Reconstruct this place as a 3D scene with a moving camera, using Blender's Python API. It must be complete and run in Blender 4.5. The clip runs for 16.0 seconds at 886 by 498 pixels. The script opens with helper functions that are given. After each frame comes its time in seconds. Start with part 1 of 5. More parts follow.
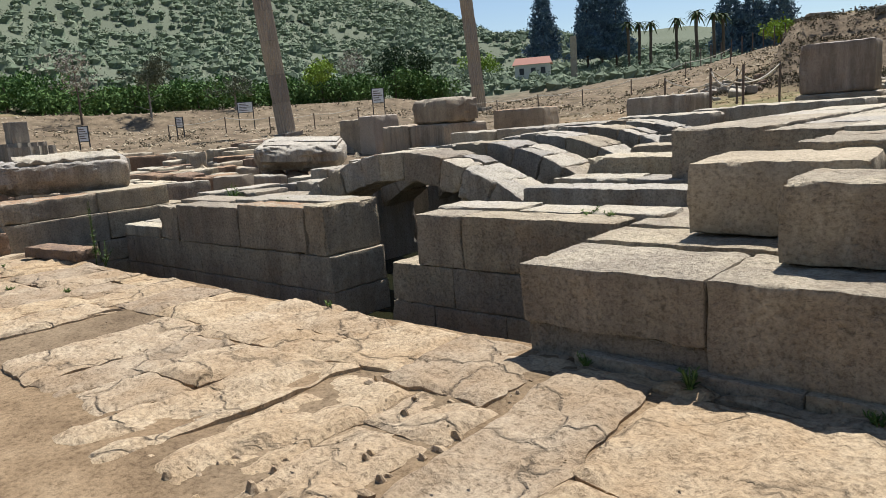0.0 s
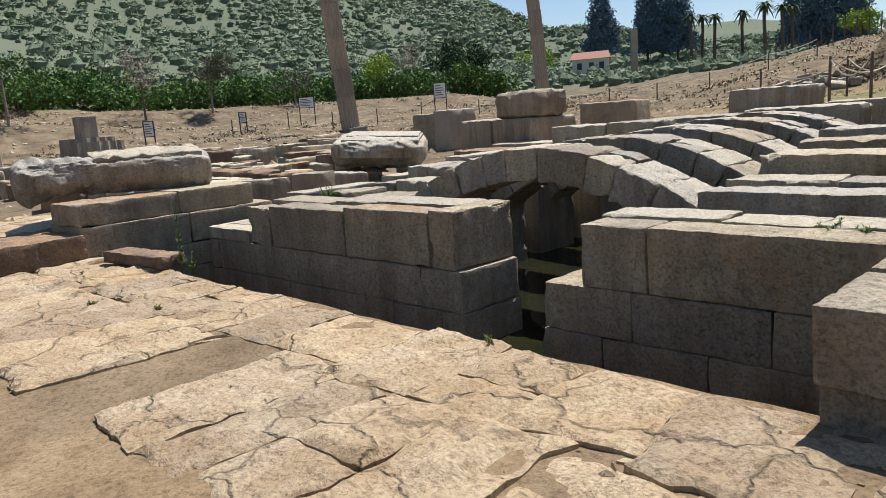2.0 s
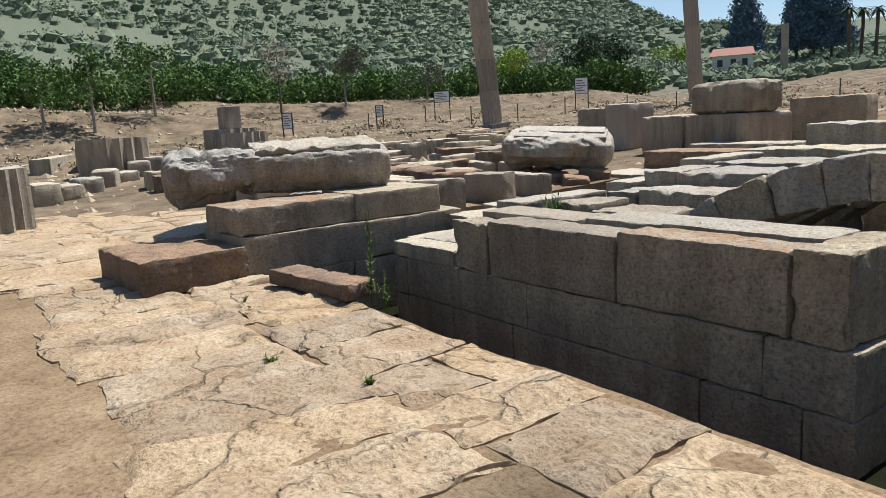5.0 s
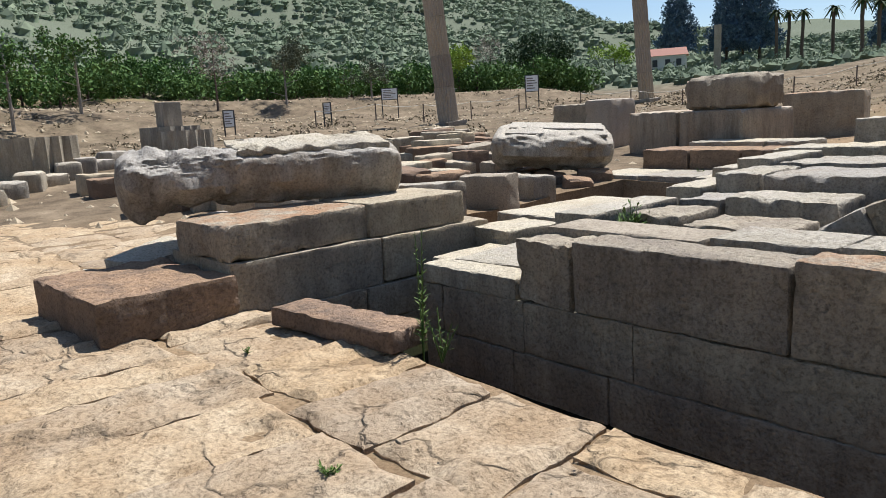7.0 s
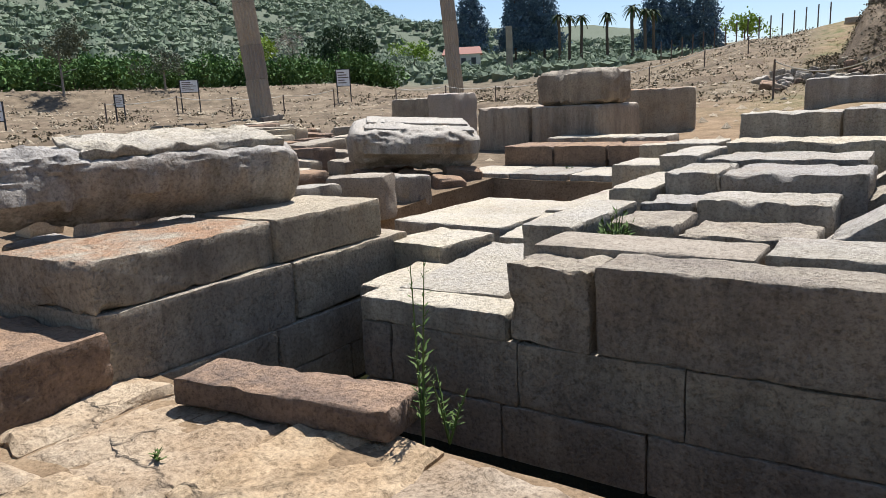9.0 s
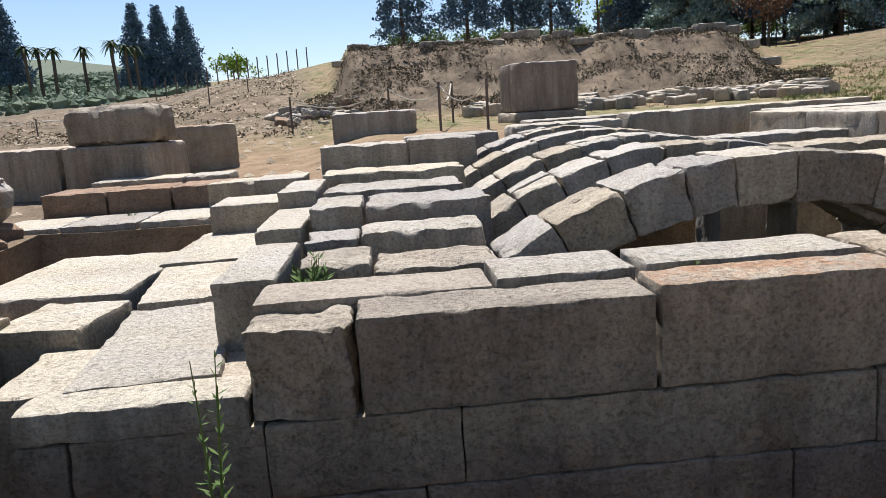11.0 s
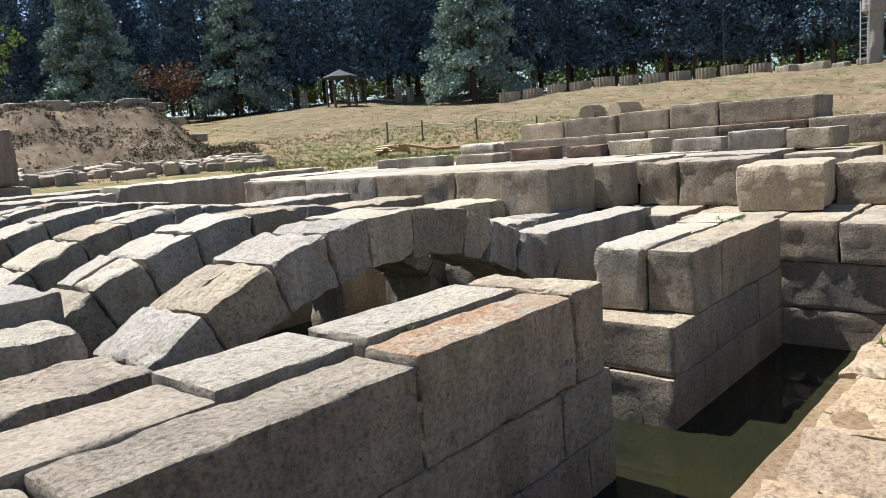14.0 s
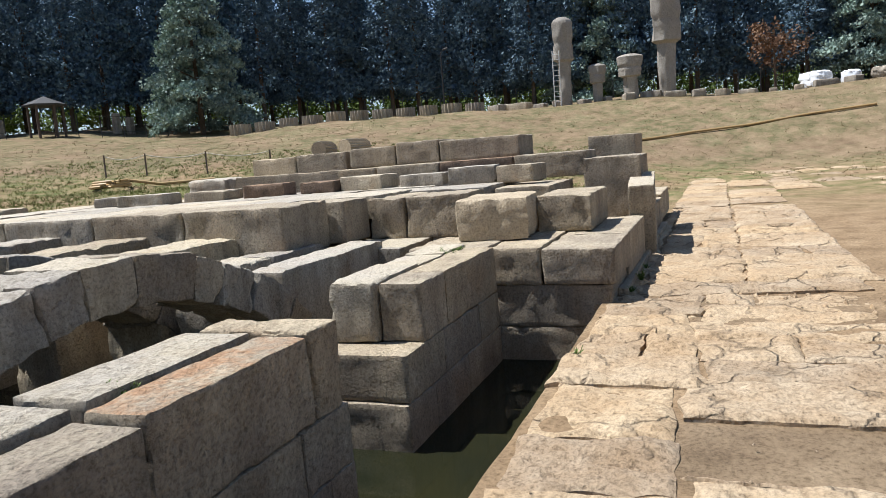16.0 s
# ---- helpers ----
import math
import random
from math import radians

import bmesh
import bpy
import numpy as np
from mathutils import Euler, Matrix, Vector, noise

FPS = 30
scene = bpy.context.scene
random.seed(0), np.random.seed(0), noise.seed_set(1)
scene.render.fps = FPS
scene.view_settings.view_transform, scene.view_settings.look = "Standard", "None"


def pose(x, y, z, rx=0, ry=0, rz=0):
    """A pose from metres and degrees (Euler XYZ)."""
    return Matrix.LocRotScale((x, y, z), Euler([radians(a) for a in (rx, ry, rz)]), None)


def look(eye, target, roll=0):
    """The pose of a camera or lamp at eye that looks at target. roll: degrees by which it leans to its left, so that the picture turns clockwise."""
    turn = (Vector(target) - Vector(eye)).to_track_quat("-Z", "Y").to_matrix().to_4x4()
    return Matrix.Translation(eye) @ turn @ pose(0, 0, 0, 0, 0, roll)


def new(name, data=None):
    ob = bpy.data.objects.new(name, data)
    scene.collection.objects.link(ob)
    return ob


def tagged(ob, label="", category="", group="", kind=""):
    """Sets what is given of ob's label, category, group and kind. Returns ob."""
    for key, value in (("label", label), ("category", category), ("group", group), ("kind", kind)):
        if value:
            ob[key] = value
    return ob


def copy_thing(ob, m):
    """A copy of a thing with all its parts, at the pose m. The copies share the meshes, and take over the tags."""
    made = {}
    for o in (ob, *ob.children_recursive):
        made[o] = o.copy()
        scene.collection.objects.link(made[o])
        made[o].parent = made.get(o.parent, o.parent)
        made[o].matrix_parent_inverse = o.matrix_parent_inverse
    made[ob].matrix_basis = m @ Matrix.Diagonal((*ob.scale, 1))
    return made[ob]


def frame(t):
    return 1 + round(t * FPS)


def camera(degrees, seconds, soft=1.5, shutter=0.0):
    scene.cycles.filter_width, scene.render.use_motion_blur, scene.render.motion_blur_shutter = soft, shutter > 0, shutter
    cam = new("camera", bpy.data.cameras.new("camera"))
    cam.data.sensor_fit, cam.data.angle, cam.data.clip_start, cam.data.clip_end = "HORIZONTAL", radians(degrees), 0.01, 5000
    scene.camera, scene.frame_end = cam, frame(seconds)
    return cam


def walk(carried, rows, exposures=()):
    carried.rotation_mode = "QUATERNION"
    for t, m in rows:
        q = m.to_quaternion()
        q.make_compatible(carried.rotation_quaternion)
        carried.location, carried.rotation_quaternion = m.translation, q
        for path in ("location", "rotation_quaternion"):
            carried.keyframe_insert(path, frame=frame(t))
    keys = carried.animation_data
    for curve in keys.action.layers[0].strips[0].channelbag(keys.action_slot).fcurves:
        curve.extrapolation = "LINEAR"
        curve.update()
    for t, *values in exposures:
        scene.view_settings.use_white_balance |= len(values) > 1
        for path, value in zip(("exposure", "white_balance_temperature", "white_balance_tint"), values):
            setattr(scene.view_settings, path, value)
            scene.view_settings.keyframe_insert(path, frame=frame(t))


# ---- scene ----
cam = camera(62.7, 16.0, soft=0.8)
PATH = [
    (0, (0.009, 0.076, 1.43), (-1.316, 1.531, 1.073), -4.3),
    (0.5, (-0.284, 0.072, 1.415), (-1.654, 1.479, 1.04), -4.2),
    (1, (-0.621, 0.15, 1.403), (-1.974, 1.575, 1.033), -4.4),
    (1.5, (-1.013, 0.322, 1.43), (-2.384, 1.733, 1.069), -4.4),
    (2, (-1.428, 0.372, 1.429), (-2.849, 1.734, 1.072), -4.3),
    (2.5, (-1.823, 0.452, 1.426), (-3.326, 1.723, 1.073), -4.3),
    (3, (-2.276, 0.587, 1.451), (-3.865, 1.753, 1.107), -4.5),
    (3.5, (-2.674, 0.605, 1.424), (-4.293, 1.73, 1.087), -3.5),
    (6, (-4.854, 1.05, 1.415), (-6.468, 2.177, 1.061), -3.4),
    (6.5, (-5.281, 1.001, 1.443), (-6.879, 2.147, 1.077), -3.8),
    (7, (-5.711, 1.105, 1.404), (-7.22, 2.369, 1.049), -3.3),
    (7.5, (-6.104, 1.247, 1.374), (-7.472, 2.663, 1.025), -2.8),
    (8, (-6.488, 1.283, 1.378), (-7.72, 2.816, 1.014), -2.6),
    (10.3, (-8.133, 1.471, 1.443), (-8.71, 3.354, 1.095), -4.3),
    (10.5, (-8.209, 1.491, 1.43), (-8.566, 3.43, 1.094), -4.4),
    (11, (-8.459, 1.514, 1.459), (-8.327, 3.474, 1.087), -3.8),
    (11.5, (-8.635, 1.702, 1.42), (-8.202, 3.624, 1.076), -2.8),
    (12, (-8.785, 1.985, 1.456), (-8.07, 3.831, 1.172), -2.6),
    (12.5, (-8.992, 2.102, 1.465), (-7.955, 3.785, 1.16), -2.8),
    (13, (-9.16, 2.209, 1.489), (-7.906, 3.732, 1.161), -3.2),
    (13.5, (-9.246, 2.468, 1.466), (-7.895, 3.912, 1.165), -4.1),
    (14, (-9.345, 2.606, 1.468), (-7.867, 3.924, 1.187), -4.4),
    (14.5, (-9.441, 2.612, 1.496), (-7.802, 3.723, 1.216), -4.2),
    (15, (-9.436, 2.55, 1.523), (-7.673, 3.454, 1.25), -4.1),
    (15.5, (-9.411, 2.518, 1.54), (-7.584, 3.291, 1.283), -4.4),
    (16, (-9.4, 2.511, 1.529), (-7.55, 3.228, 1.278), -4.6),
]
walk(cam, [(t, look(eye, target, roll)) for t, eye, target, roll in PATH],
     [(0, 0.47, 6100, 11), (4, 0.49, 6050, 11), (8, 0.58, 5900, 12), (10.5, 0.68, 5850, 14.5), (12, 0.72, 5850, 14.5), (13.5, 0.86, 5900, 12.5), (16, 0.64, 5950, 11)])

# ---- world and sun ----
SUN_DIR = Vector((-0.05, 0.44, 0.90)).normalized()      # towards the sun
world = bpy.data.worlds.new("world")
scene.world = world
world.use_nodes = True
wn = world.node_tree.nodes
sky = wn.new("ShaderNodeTexSky")
sky.sky_type, sky.sun_disc = "NISHITA", False
sky.sun_elevation = math.asin(SUN_DIR.z)
sky.sun_rotation = math.atan2(SUN_DIR.x, SUN_DIR.y)
sky.air_density, sky.dust_density = 1.0, 0.25
wn["Background"].inputs["Strength"].default_value = 0.075
world.node_tree.links.new(sky.outputs[0], wn["Background"].inputs["Color"])
sun = new("sun", bpy.data.lights.new("sun", "SUN"))
sun.data.energy, sun.data.angle, sun.data.color = 5.0, radians(0.53), (1.0, 0.955, 0.88)
sun.matrix_world = look(SUN_DIR * 60, (0, 0, 0))


# ---- noise ----
def hashed(i, j, k):
    h = (i * 374761393 + j * 668265263 + k * 1440662683) & 0xFFFFFFFF
    h = ((h ^ (h >> 13)) * 1274126177) & 0xFFFFFFFF
    return ((h ^ (h >> 16)) & 0xFFFF) / 32767.5 - 1.0


def vn(p):
    """Smooth value noise from -1 to 1 for rows of x, y, z."""
    p = np.asarray(p, float)
    q = np.floor(p).astype(np.int64)
    f = p - q
    f = f * f * (3 - 2 * f)
    out = 0
    for a in (0, 1):
        for b in (0, 1):
            for c in (0, 1):
                w = (f[:, 0] if a else 1 - f[:, 0]) * (f[:, 1] if b else 1 - f[:, 1]) * (f[:, 2] if c else 1 - f[:, 2])
                out = out + w * hashed(q[:, 0] + a, q[:, 1] + b, q[:, 2] + c)
    return out


def fbm(p, octaves=3):
    p = np.asarray(p, float)
    return sum(vn(p * 2.03 ** o + 17.3 * o) * 0.5 ** o for o in range(octaves))


def smooth(a, b, x):
    t = np.clip((np.asarray(x, float) - a) / (b - a), 0, 1)
    return t * t * (3 - 2 * t)


# ---- materials ----
def links_of(m):
    m.use_nodes = True
    nt = m.node_tree
    return nt, nt.nodes, nt.links, nt.nodes["Principled BSDF"]


def ramp(nodes, *stops):
    r = nodes.new("ShaderNodeValToRGB")
    while len(r.color_ramp.elements) < len(stops):
        r.color_ramp.elements.new(0.5)
    for e, (p, c) in zip(r.color_ramp.elements, stops):
        e.position, e.color = p, (*c, 1)
    return r


def noise_node(nodes, links, where, scale, detail=5, rough=0.6):
    n = nodes.new("ShaderNodeTexNoise")
    n.inputs["Scale"].default_value, n.inputs["Detail"].default_value, n.inputs["Roughness"].default_value = scale, detail, rough
    links.new(where, n.inputs["Vector"])
    return n.outputs["Fac"]


def mixed(nodes, links, fac, a, b, how="MIX"):
    m = nodes.new("ShaderNodeMix")
    m.data_type, m.blend_type = "RGBA", how
    for sock, v in ((m.inputs[0], fac), (m.inputs[6], a), (m.inputs[7], b)):
        if isinstance(v, (int, float)):
            sock.default_value = v
        elif isinstance(v, tuple):
            sock.default_value = (*v, 1)
        else:
            links.new(v, sock)
    return m.outputs[2]


def grained(name, light, dark, stain, stain_at=0.62, scale=1.0, bump=0.5, rough=0.9, tint=0.25, stain2=None, pits=True, streak_shade=0.0, crust=None, crack=0.0):
    """Weathered mineral surface: two close tones, lichen patches, run-down streaks that also shade upright faces, grain
    and pitted relief.
    """
    m = bpy.data.materials.new(name)
    nt, nodes, links, bsdf = links_of(m)
    geom = nodes.new("ShaderNodeNewGeometry")
    geo = geom.outputs["Position"]

    def times(a, b):
        q = nodes.new("ShaderNodeMath")
        q.operation = "MULTIPLY"
        for sock, v in ((q.inputs[0], a), (q.inputs[1], b)):
            if isinstance(v, (int, float)):
                sock.default_value = v
            else:
                links.new(v, sock)
        return q.outputs[0]

    def band(value, lo, hi, out_lo=0.0, out_hi=1.0):
        q = nodes.new("ShaderNodeMapRange")
        for k, v in enumerate((lo, hi, out_lo, out_hi)):
            q.inputs[k + 1].default_value = v
        links.new(value, q.inputs[0])
        return q.outputs[0]

    big = noise_node(nodes, links, geo, 1.1 * scale, 5, 0.6)
    mid = noise_node(nodes, links, geo, 9.0 * scale, 9, 0.72)
    fine = noise_node(nodes, links, geo, 46 * scale, 6, 0.72)
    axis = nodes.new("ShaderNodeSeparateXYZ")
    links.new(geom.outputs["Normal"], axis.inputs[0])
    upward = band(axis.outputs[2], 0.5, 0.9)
    tone = ramp(nodes, (0.28, dark), (0.66, light))
    links.new(mid, tone.inputs[0])
    col = tone.outputs[0]
    # broad grey lichen patches with ragged rims
    ragged = mixed(nodes, links, 0.35, big, mid)
    patch = times(band(ragged, stain_at - 0.12, stain_at + 0.1), 0.55)
    col = mixed(nodes, links, patch, col, stain)
    if stain2:
        p2 = times(band(noise_node(nodes, links, geo, 2.2 * scale, 9, 0.7), 0.40, 0.68), 0.65)
        col = mixed(nodes, links, p2, col, stain2)
    if streak_shade:
        # dark run-down film; also paints shade on upright sides, leaving sunlit tops pale
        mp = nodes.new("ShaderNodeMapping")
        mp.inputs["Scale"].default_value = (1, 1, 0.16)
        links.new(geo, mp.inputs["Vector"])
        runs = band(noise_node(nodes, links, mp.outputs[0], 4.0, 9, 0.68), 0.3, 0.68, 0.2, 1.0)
        amount = band(axis.outputs[2], 0.45, 0.9, streak_shade, streak_shade * 0.12)
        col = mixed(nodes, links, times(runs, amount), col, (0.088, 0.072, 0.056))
    if streak_shade > 0.5:
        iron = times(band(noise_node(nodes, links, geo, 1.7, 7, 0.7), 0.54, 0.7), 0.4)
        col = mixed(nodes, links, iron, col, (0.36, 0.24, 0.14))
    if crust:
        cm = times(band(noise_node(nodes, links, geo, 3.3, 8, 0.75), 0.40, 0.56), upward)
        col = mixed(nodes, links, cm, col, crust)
    speck = ramp(nodes, (0.34, (0.34, 0.32, 0.29)), (0.5, (0.98, 0.98, 0.98)), (0.66, (1.28, 1.28, 1.27)))
    links.new(fine, speck.inputs[0])
    col = mixed(nodes, links, 0.6, col, speck.outputs[0], "MULTIPLY")
    hollow = None
    if pits:
        hollow = ramp(nodes, (0.30, (0, 0, 0)), (0.46, (0.75, 0.75, 0.75)), (0.64, (1, 1, 1)))
        links.new(noise_node(nodes, links, geo, 24 * scale, 7, 0.65), hollow.inputs[0])
        tone2 = ramp(nodes, (0.0, (0.55, 0.49, 0.42)), (1.0, (1.04, 1.04, 1.03)))
        links.new(hollow.outputs[0], tone2.inputs[0])
        col = mixed(nodes, links, 0.55 if crack else 0.3, col, tone2.outputs[0], "MULTIPLY")
    line = None
    if crack:
        warp = nodes.new("ShaderNodeTexNoise")
        warp.inputs["Scale"].default_value, warp.inputs["Detail"].default_value = 3.0, 6
        links.new(geo, warp.inputs["Vector"])
        add = nodes.new("ShaderNodeVectorMath")
        add.operation = "MULTIPLY_ADD"
        add.inputs[1].default_value = (0.55, 0.55, 0.0)
        links.new(warp.outputs["Color"], add.inputs[0])
        links.new(geo, add.inputs[2])
        cell = nodes.new("ShaderNodeTexVoronoi")
        cell.feature = "DISTANCE_TO_EDGE"
        cell.inputs["Scale"].default_value = crack
        links.new(add.outputs[0], cell.inputs["Vector"])
        line = ramp(nodes, (0.0, (0, 0, 0)), (0.012, (0.45, 0.45, 0.45)), (0.03, (1, 1, 1)))
        links.new(cell.outputs["Distance"], line.inputs[0])
        gate = ramp(nodes, (0.5, (0, 0, 0)), (0.56, (1, 1, 1)))
        links.new(noise_node(nodes, links, geo, 1.4, 4), gate.inputs[0])
        line = mixed(nodes, links, gate.outputs[0], line.outputs[0], (1, 1, 1))
        col = mixed(nodes, links, 0.35, col, line, "MULTIPLY")
    rnd = nodes.new("ShaderNodeObjectInfo").outputs["Random"]
    vary = ramp(nodes, (0.0, (1 - tint, 1 - tint, 1 - tint * 0.9)), (0.5, (1, 1, 1)), (1.0, (1 + tint * 0.3, 1 + tint * 0.15, 1 - tint * 0.2)))
    links.new(rnd, vary.inputs[0])
    col = mixed(nodes, links, 1.0, col, vary.outputs[0], "MULTIPLY")
    links.new(col, bsdf.inputs["Base Color"])
    bsdf.inputs["Roughness"].default_value = rough
    bsdf.inputs["Specular IOR Level"].default_value = 0.25
    height = mixed(nodes, links, 0.55, mid, fine)
    if pits:
        height = mixed(nodes, links, 0.3, height, hollow.outputs[0])
    if line is not None:
        height = mixed(nodes, links, 0.4, height, line)
    b = nodes.new("ShaderNodeBump")
    b.inputs["Strength"].default_value, b.inputs["Distance"].default_value = bump, 0.05 / scale
    links.new(height, b.inputs["Height"])
    links.new(b.outputs[0], bsdf.inputs["Normal"])
    return m


def plain(name, colour, rough=0.6, metal=0.0, vary=0.12):
    m = bpy.data.materials.new(name)
    nt, nodes, links, bsdf = links_of(m)
    geo = nodes.new("ShaderNodeNewGeometry").outputs["Position"]
    r = ramp(nodes, (0.3, tuple(c * (1 - vary) for c in colour)), (0.7, tuple(min(1, c * (1 + vary)) for c in colour)))
    links.new(noise_node(nodes, links, geo, 9, 6), r.inputs[0])
    links.new(r.outputs[0], bsdf.inputs["Base Color"])
    bsdf.inputs["Roughness"].default_value, bsdf.inputs["Metallic"].default_value = rough, metal
    return m


def leafy(name, a, b, c, rough=0.55):
    """Foliage whose clumps differ in tone."""
    m = bpy.data.materials.new(name)
    nt, nodes, links, bsdf = links_of(m)
    g = nodes.new("ShaderNodeNewGeometry")
    isl = ramp(nodes, (0.0, a), (0.55, b), (1.0, c))
    links.new(g.outputs["Random Per Island"], isl.inputs[0])
    n = ramp(nodes, (0.3, (0.7, 0.7, 0.7)), (0.7, (1.2, 1.2, 1.1)))
    links.new(noise_node(nodes, links, g.outputs["Position"], 0.6, 3), n.inputs[0])
    links.new(mixed(nodes, links, 1.0, isl.outputs[0], n.outputs[0], "MULTIPLY"), bsdf.inputs["Base Color"])
    bsdf.inputs["Roughness"].default_value = max(rough, 0.7)
    bsdf.inputs["Specular IOR Level"].default_value = 0.1
    return m


MARBLE = grained("weathered_marble", (0.64, 0.565, 0.425), (0.485, 0.418, 0.30), (0.23, 0.20, 0.168), 0.56, bump=0.9, stain2=(0.66, 0.60, 0.50), streak_shade=0.68)
WALLSTONE = grained("stained_limestone", (0.63, 0.54, 0.395), (0.465, 0.388, 0.272), (0.24, 0.195, 0.15), 0.56, bump=1.0, tint=0.16, stain2=(0.33, 0.27, 0.205), streak_shade=0.58)
RUSTSTONE = grained("lichen_topped_limestone", (0.63, 0.54, 0.395), (0.465, 0.388, 0.272), (0.24, 0.195, 0.15), 0.56, bump=1.0, tint=0.16, stain2=(0.33, 0.27, 0.205), streak_shade=0.58, crust=(0.44, 0.27, 0.155))
BROWN = grained("brown_limestone", (0.39, 0.265, 0.18), (0.25, 0.17, 0.115), (0.12, 0.09, 0.07), 0.55, bump=1.0, stain2=(0.16, 0.12, 0.09), streak_shade=0.45, crust=(0.40, 0.265, 0.165))
PAVING = grained("cream_paving_stone", (0.60, 0.488, 0.34), (0.44, 0.335, 0.215), (0.36, 0.24, 0.13), 0.5, bump=1.0, tint=0.2, stain2=(0.36, 0.245, 0.135), crack=1.3)
GREY = grained("grey_marble", (0.63, 0.565, 0.445), (0.475, 0.418, 0.325), (0.23, 0.205, 0.175), 0.56, bump=0.9, stain2=(0.66, 0.60, 0.51), streak_shade=0.72)
OCHRE = grained("ochre_limestone", (0.58, 0.49, 0.36), (0.43, 0.355, 0.25), (0.27, 0.215, 0.15), 0.57, bump=0.7, streak_shade=0.3)
EARTH_DARK = grained("dry_soil", (0.25, 0.195, 0.13), (0.17, 0.13, 0.088), (0.12, 0.092, 0.062), 0.6, tint=0.0)
BARK = grained("bark", (0.16, 0.12, 0.09), (0.08, 0.06, 0.045), (0.05, 0.04, 0.03), 0.6, scale=1.5)
PALEBARK = grained("pale_bark", (0.34, 0.31, 0.27), (0.22, 0.19, 0.16), (0.15, 0.13, 0.11), 0.6, scale=1.5)
METAL = plain("dark_metal", (0.05, 0.05, 0.052), 0.5, 0.6)
# strong side darkening paints in the shaded undersides of the cornice pieces
LOGSTONE = grained("stained_shaded_marble", (0.60, 0.55, 0.47), (0.45, 0.40, 0.335), (0.17, 0.155, 0.135), 0.56, bump=0.9, stain2=(0.62, 0.57, 0.49), streak_shade=0.78)
PIERSTONE = grained("streaked_pier_marble", (0.56, 0.49, 0.40), (0.42, 0.33, 0.25), (0.26, 0.17, 0.105), 0.5, bump=0.7, stain2=(0.62, 0.58, 0.50), streak_shade=0.78)
VINE = leafy("vine_leaves", (0.10, 0.15, 0.04), (0.15, 0.21, 0.06), (0.22, 0.28, 0.09))
RUST = plain("rusty_post", (0.12, 0.09, 0.07), 0.8)
ROPE = plain("pale_rope", (0.55, 0.50, 0.40), 0.9)
SLATE = plain("weathered_shingles", (0.055, 0.055, 0.058), 0.85)
WHITE = plain("white_panel", (0.72, 0.73, 0.72), 0.5)
CANVAS = grained("grey_wrapping_cloth", (0.40, 0.37, 0.32), (0.28, 0.255, 0.22), (0.20, 0.18, 0.155), 0.62, scale=0.5, tint=0.1)
PLASTIC = plain("white_sheeting", (0.78, 0.80, 0.82), 0.5)
HOSE = plain("yellow_hose", (0.36, 0.24, 0.10), 0.6)
TILE = plain("red_roof_tile", (0.30, 0.125, 0.08), 0.8)
PLASTER = plain("white_plaster", (0.55, 0.53, 0.48), 0.85)
WOOD = plain("dark_timber", (0.10, 0.07, 0.05), 0.75)
# blue in the needle colour stands for skylight and haze on distant trees
CONIFER = leafy("conifer_needles_hazed", (0.06, 0.10, 0.155), (0.105, 0.165, 0.225), (0.165, 0.235, 0.28))
CEDAR = leafy("blue_cedar_needles", (0.15, 0.215, 0.20), (0.235, 0.315, 0.28), (0.33, 0.41, 0.36))
CITRUS = leafy("orchard_leaves", (0.05, 0.10, 0.03), (0.085, 0.155, 0.042), (0.15, 0.24, 0.07))
SPRING = leafy("young_green_leaves", (0.16, 0.24, 0.03), (0.24, 0.34, 0.05), (0.33, 0.43, 0.08))
OLIVE = leafy("olive_leaves", (0.07, 0.085, 0.055), (0.12, 0.135, 0.09), (0.18, 0.19, 0.135))
BLOSSOM = leafy("bare_twigs", (0.24, 0.20, 0.165), (0.33, 0.28, 0.235), (0.42, 0.37, 0.32))
PINE = leafy("pine_needles", (0.03, 0.05, 0.026), (0.055, 0.085, 0.042), (0.09, 0.13, 0.065))
RUSSET = leafy("russet_leaves", (0.10, 0.055, 0.035), (0.155, 0.088, 0.055), (0.20, 0.13, 0.085))
PALM = leafy("palm_fronds", (0.035, 0.055, 0.018), (0.06, 0.085, 0.03), (0.09, 0.115, 0.045))
WEED = leafy("weed_leaves", (0.06, 0.10, 0.022), (0.10, 0.155, 0.04), (0.16, 0.215, 0.07))
DRYGRASS = leafy("dry_grass", (0.20, 0.155, 0.085), (0.28, 0.22, 0.125), (0.36, 0.29, 0.17), 0.8)
GREENGRASS = leafy("green_grass", (0.12, 0.15, 0.045), (0.18, 0.20, 0.07), (0.26, 0.25, 0.11), 0.8)

WATER = bpy.data.materials.new("murky_water")
nt, nodes, links, bsdf = links_of(WATER)
geo = nodes.new("ShaderNodeNewGeometry").outputs["Position"]
wr = ramp(nodes, (0.35, (0.012, 0.014, 0.008)), (0.65, (0.019, 0.019, 0.008)))
links.new(noise_node(nodes, links, geo, 1.2, 3), wr.inputs[0])
links.new(wr.outputs[0], bsdf.inputs["Base Color"])
bsdf.inputs["Roughness"].default_value = 0.06
bsdf.inputs["IOR"].default_value = 1.33
wb = nodes.new("ShaderNodeBump")
wb.inputs["Strength"].default_value, wb.inputs["Distance"].default_value = 0.05, 0.02
links.new(noise_node(nodes, links, geo, 5, 2), wb.inputs["Height"])
links.new(wb.outputs[0], bsdf.inputs["Normal"])

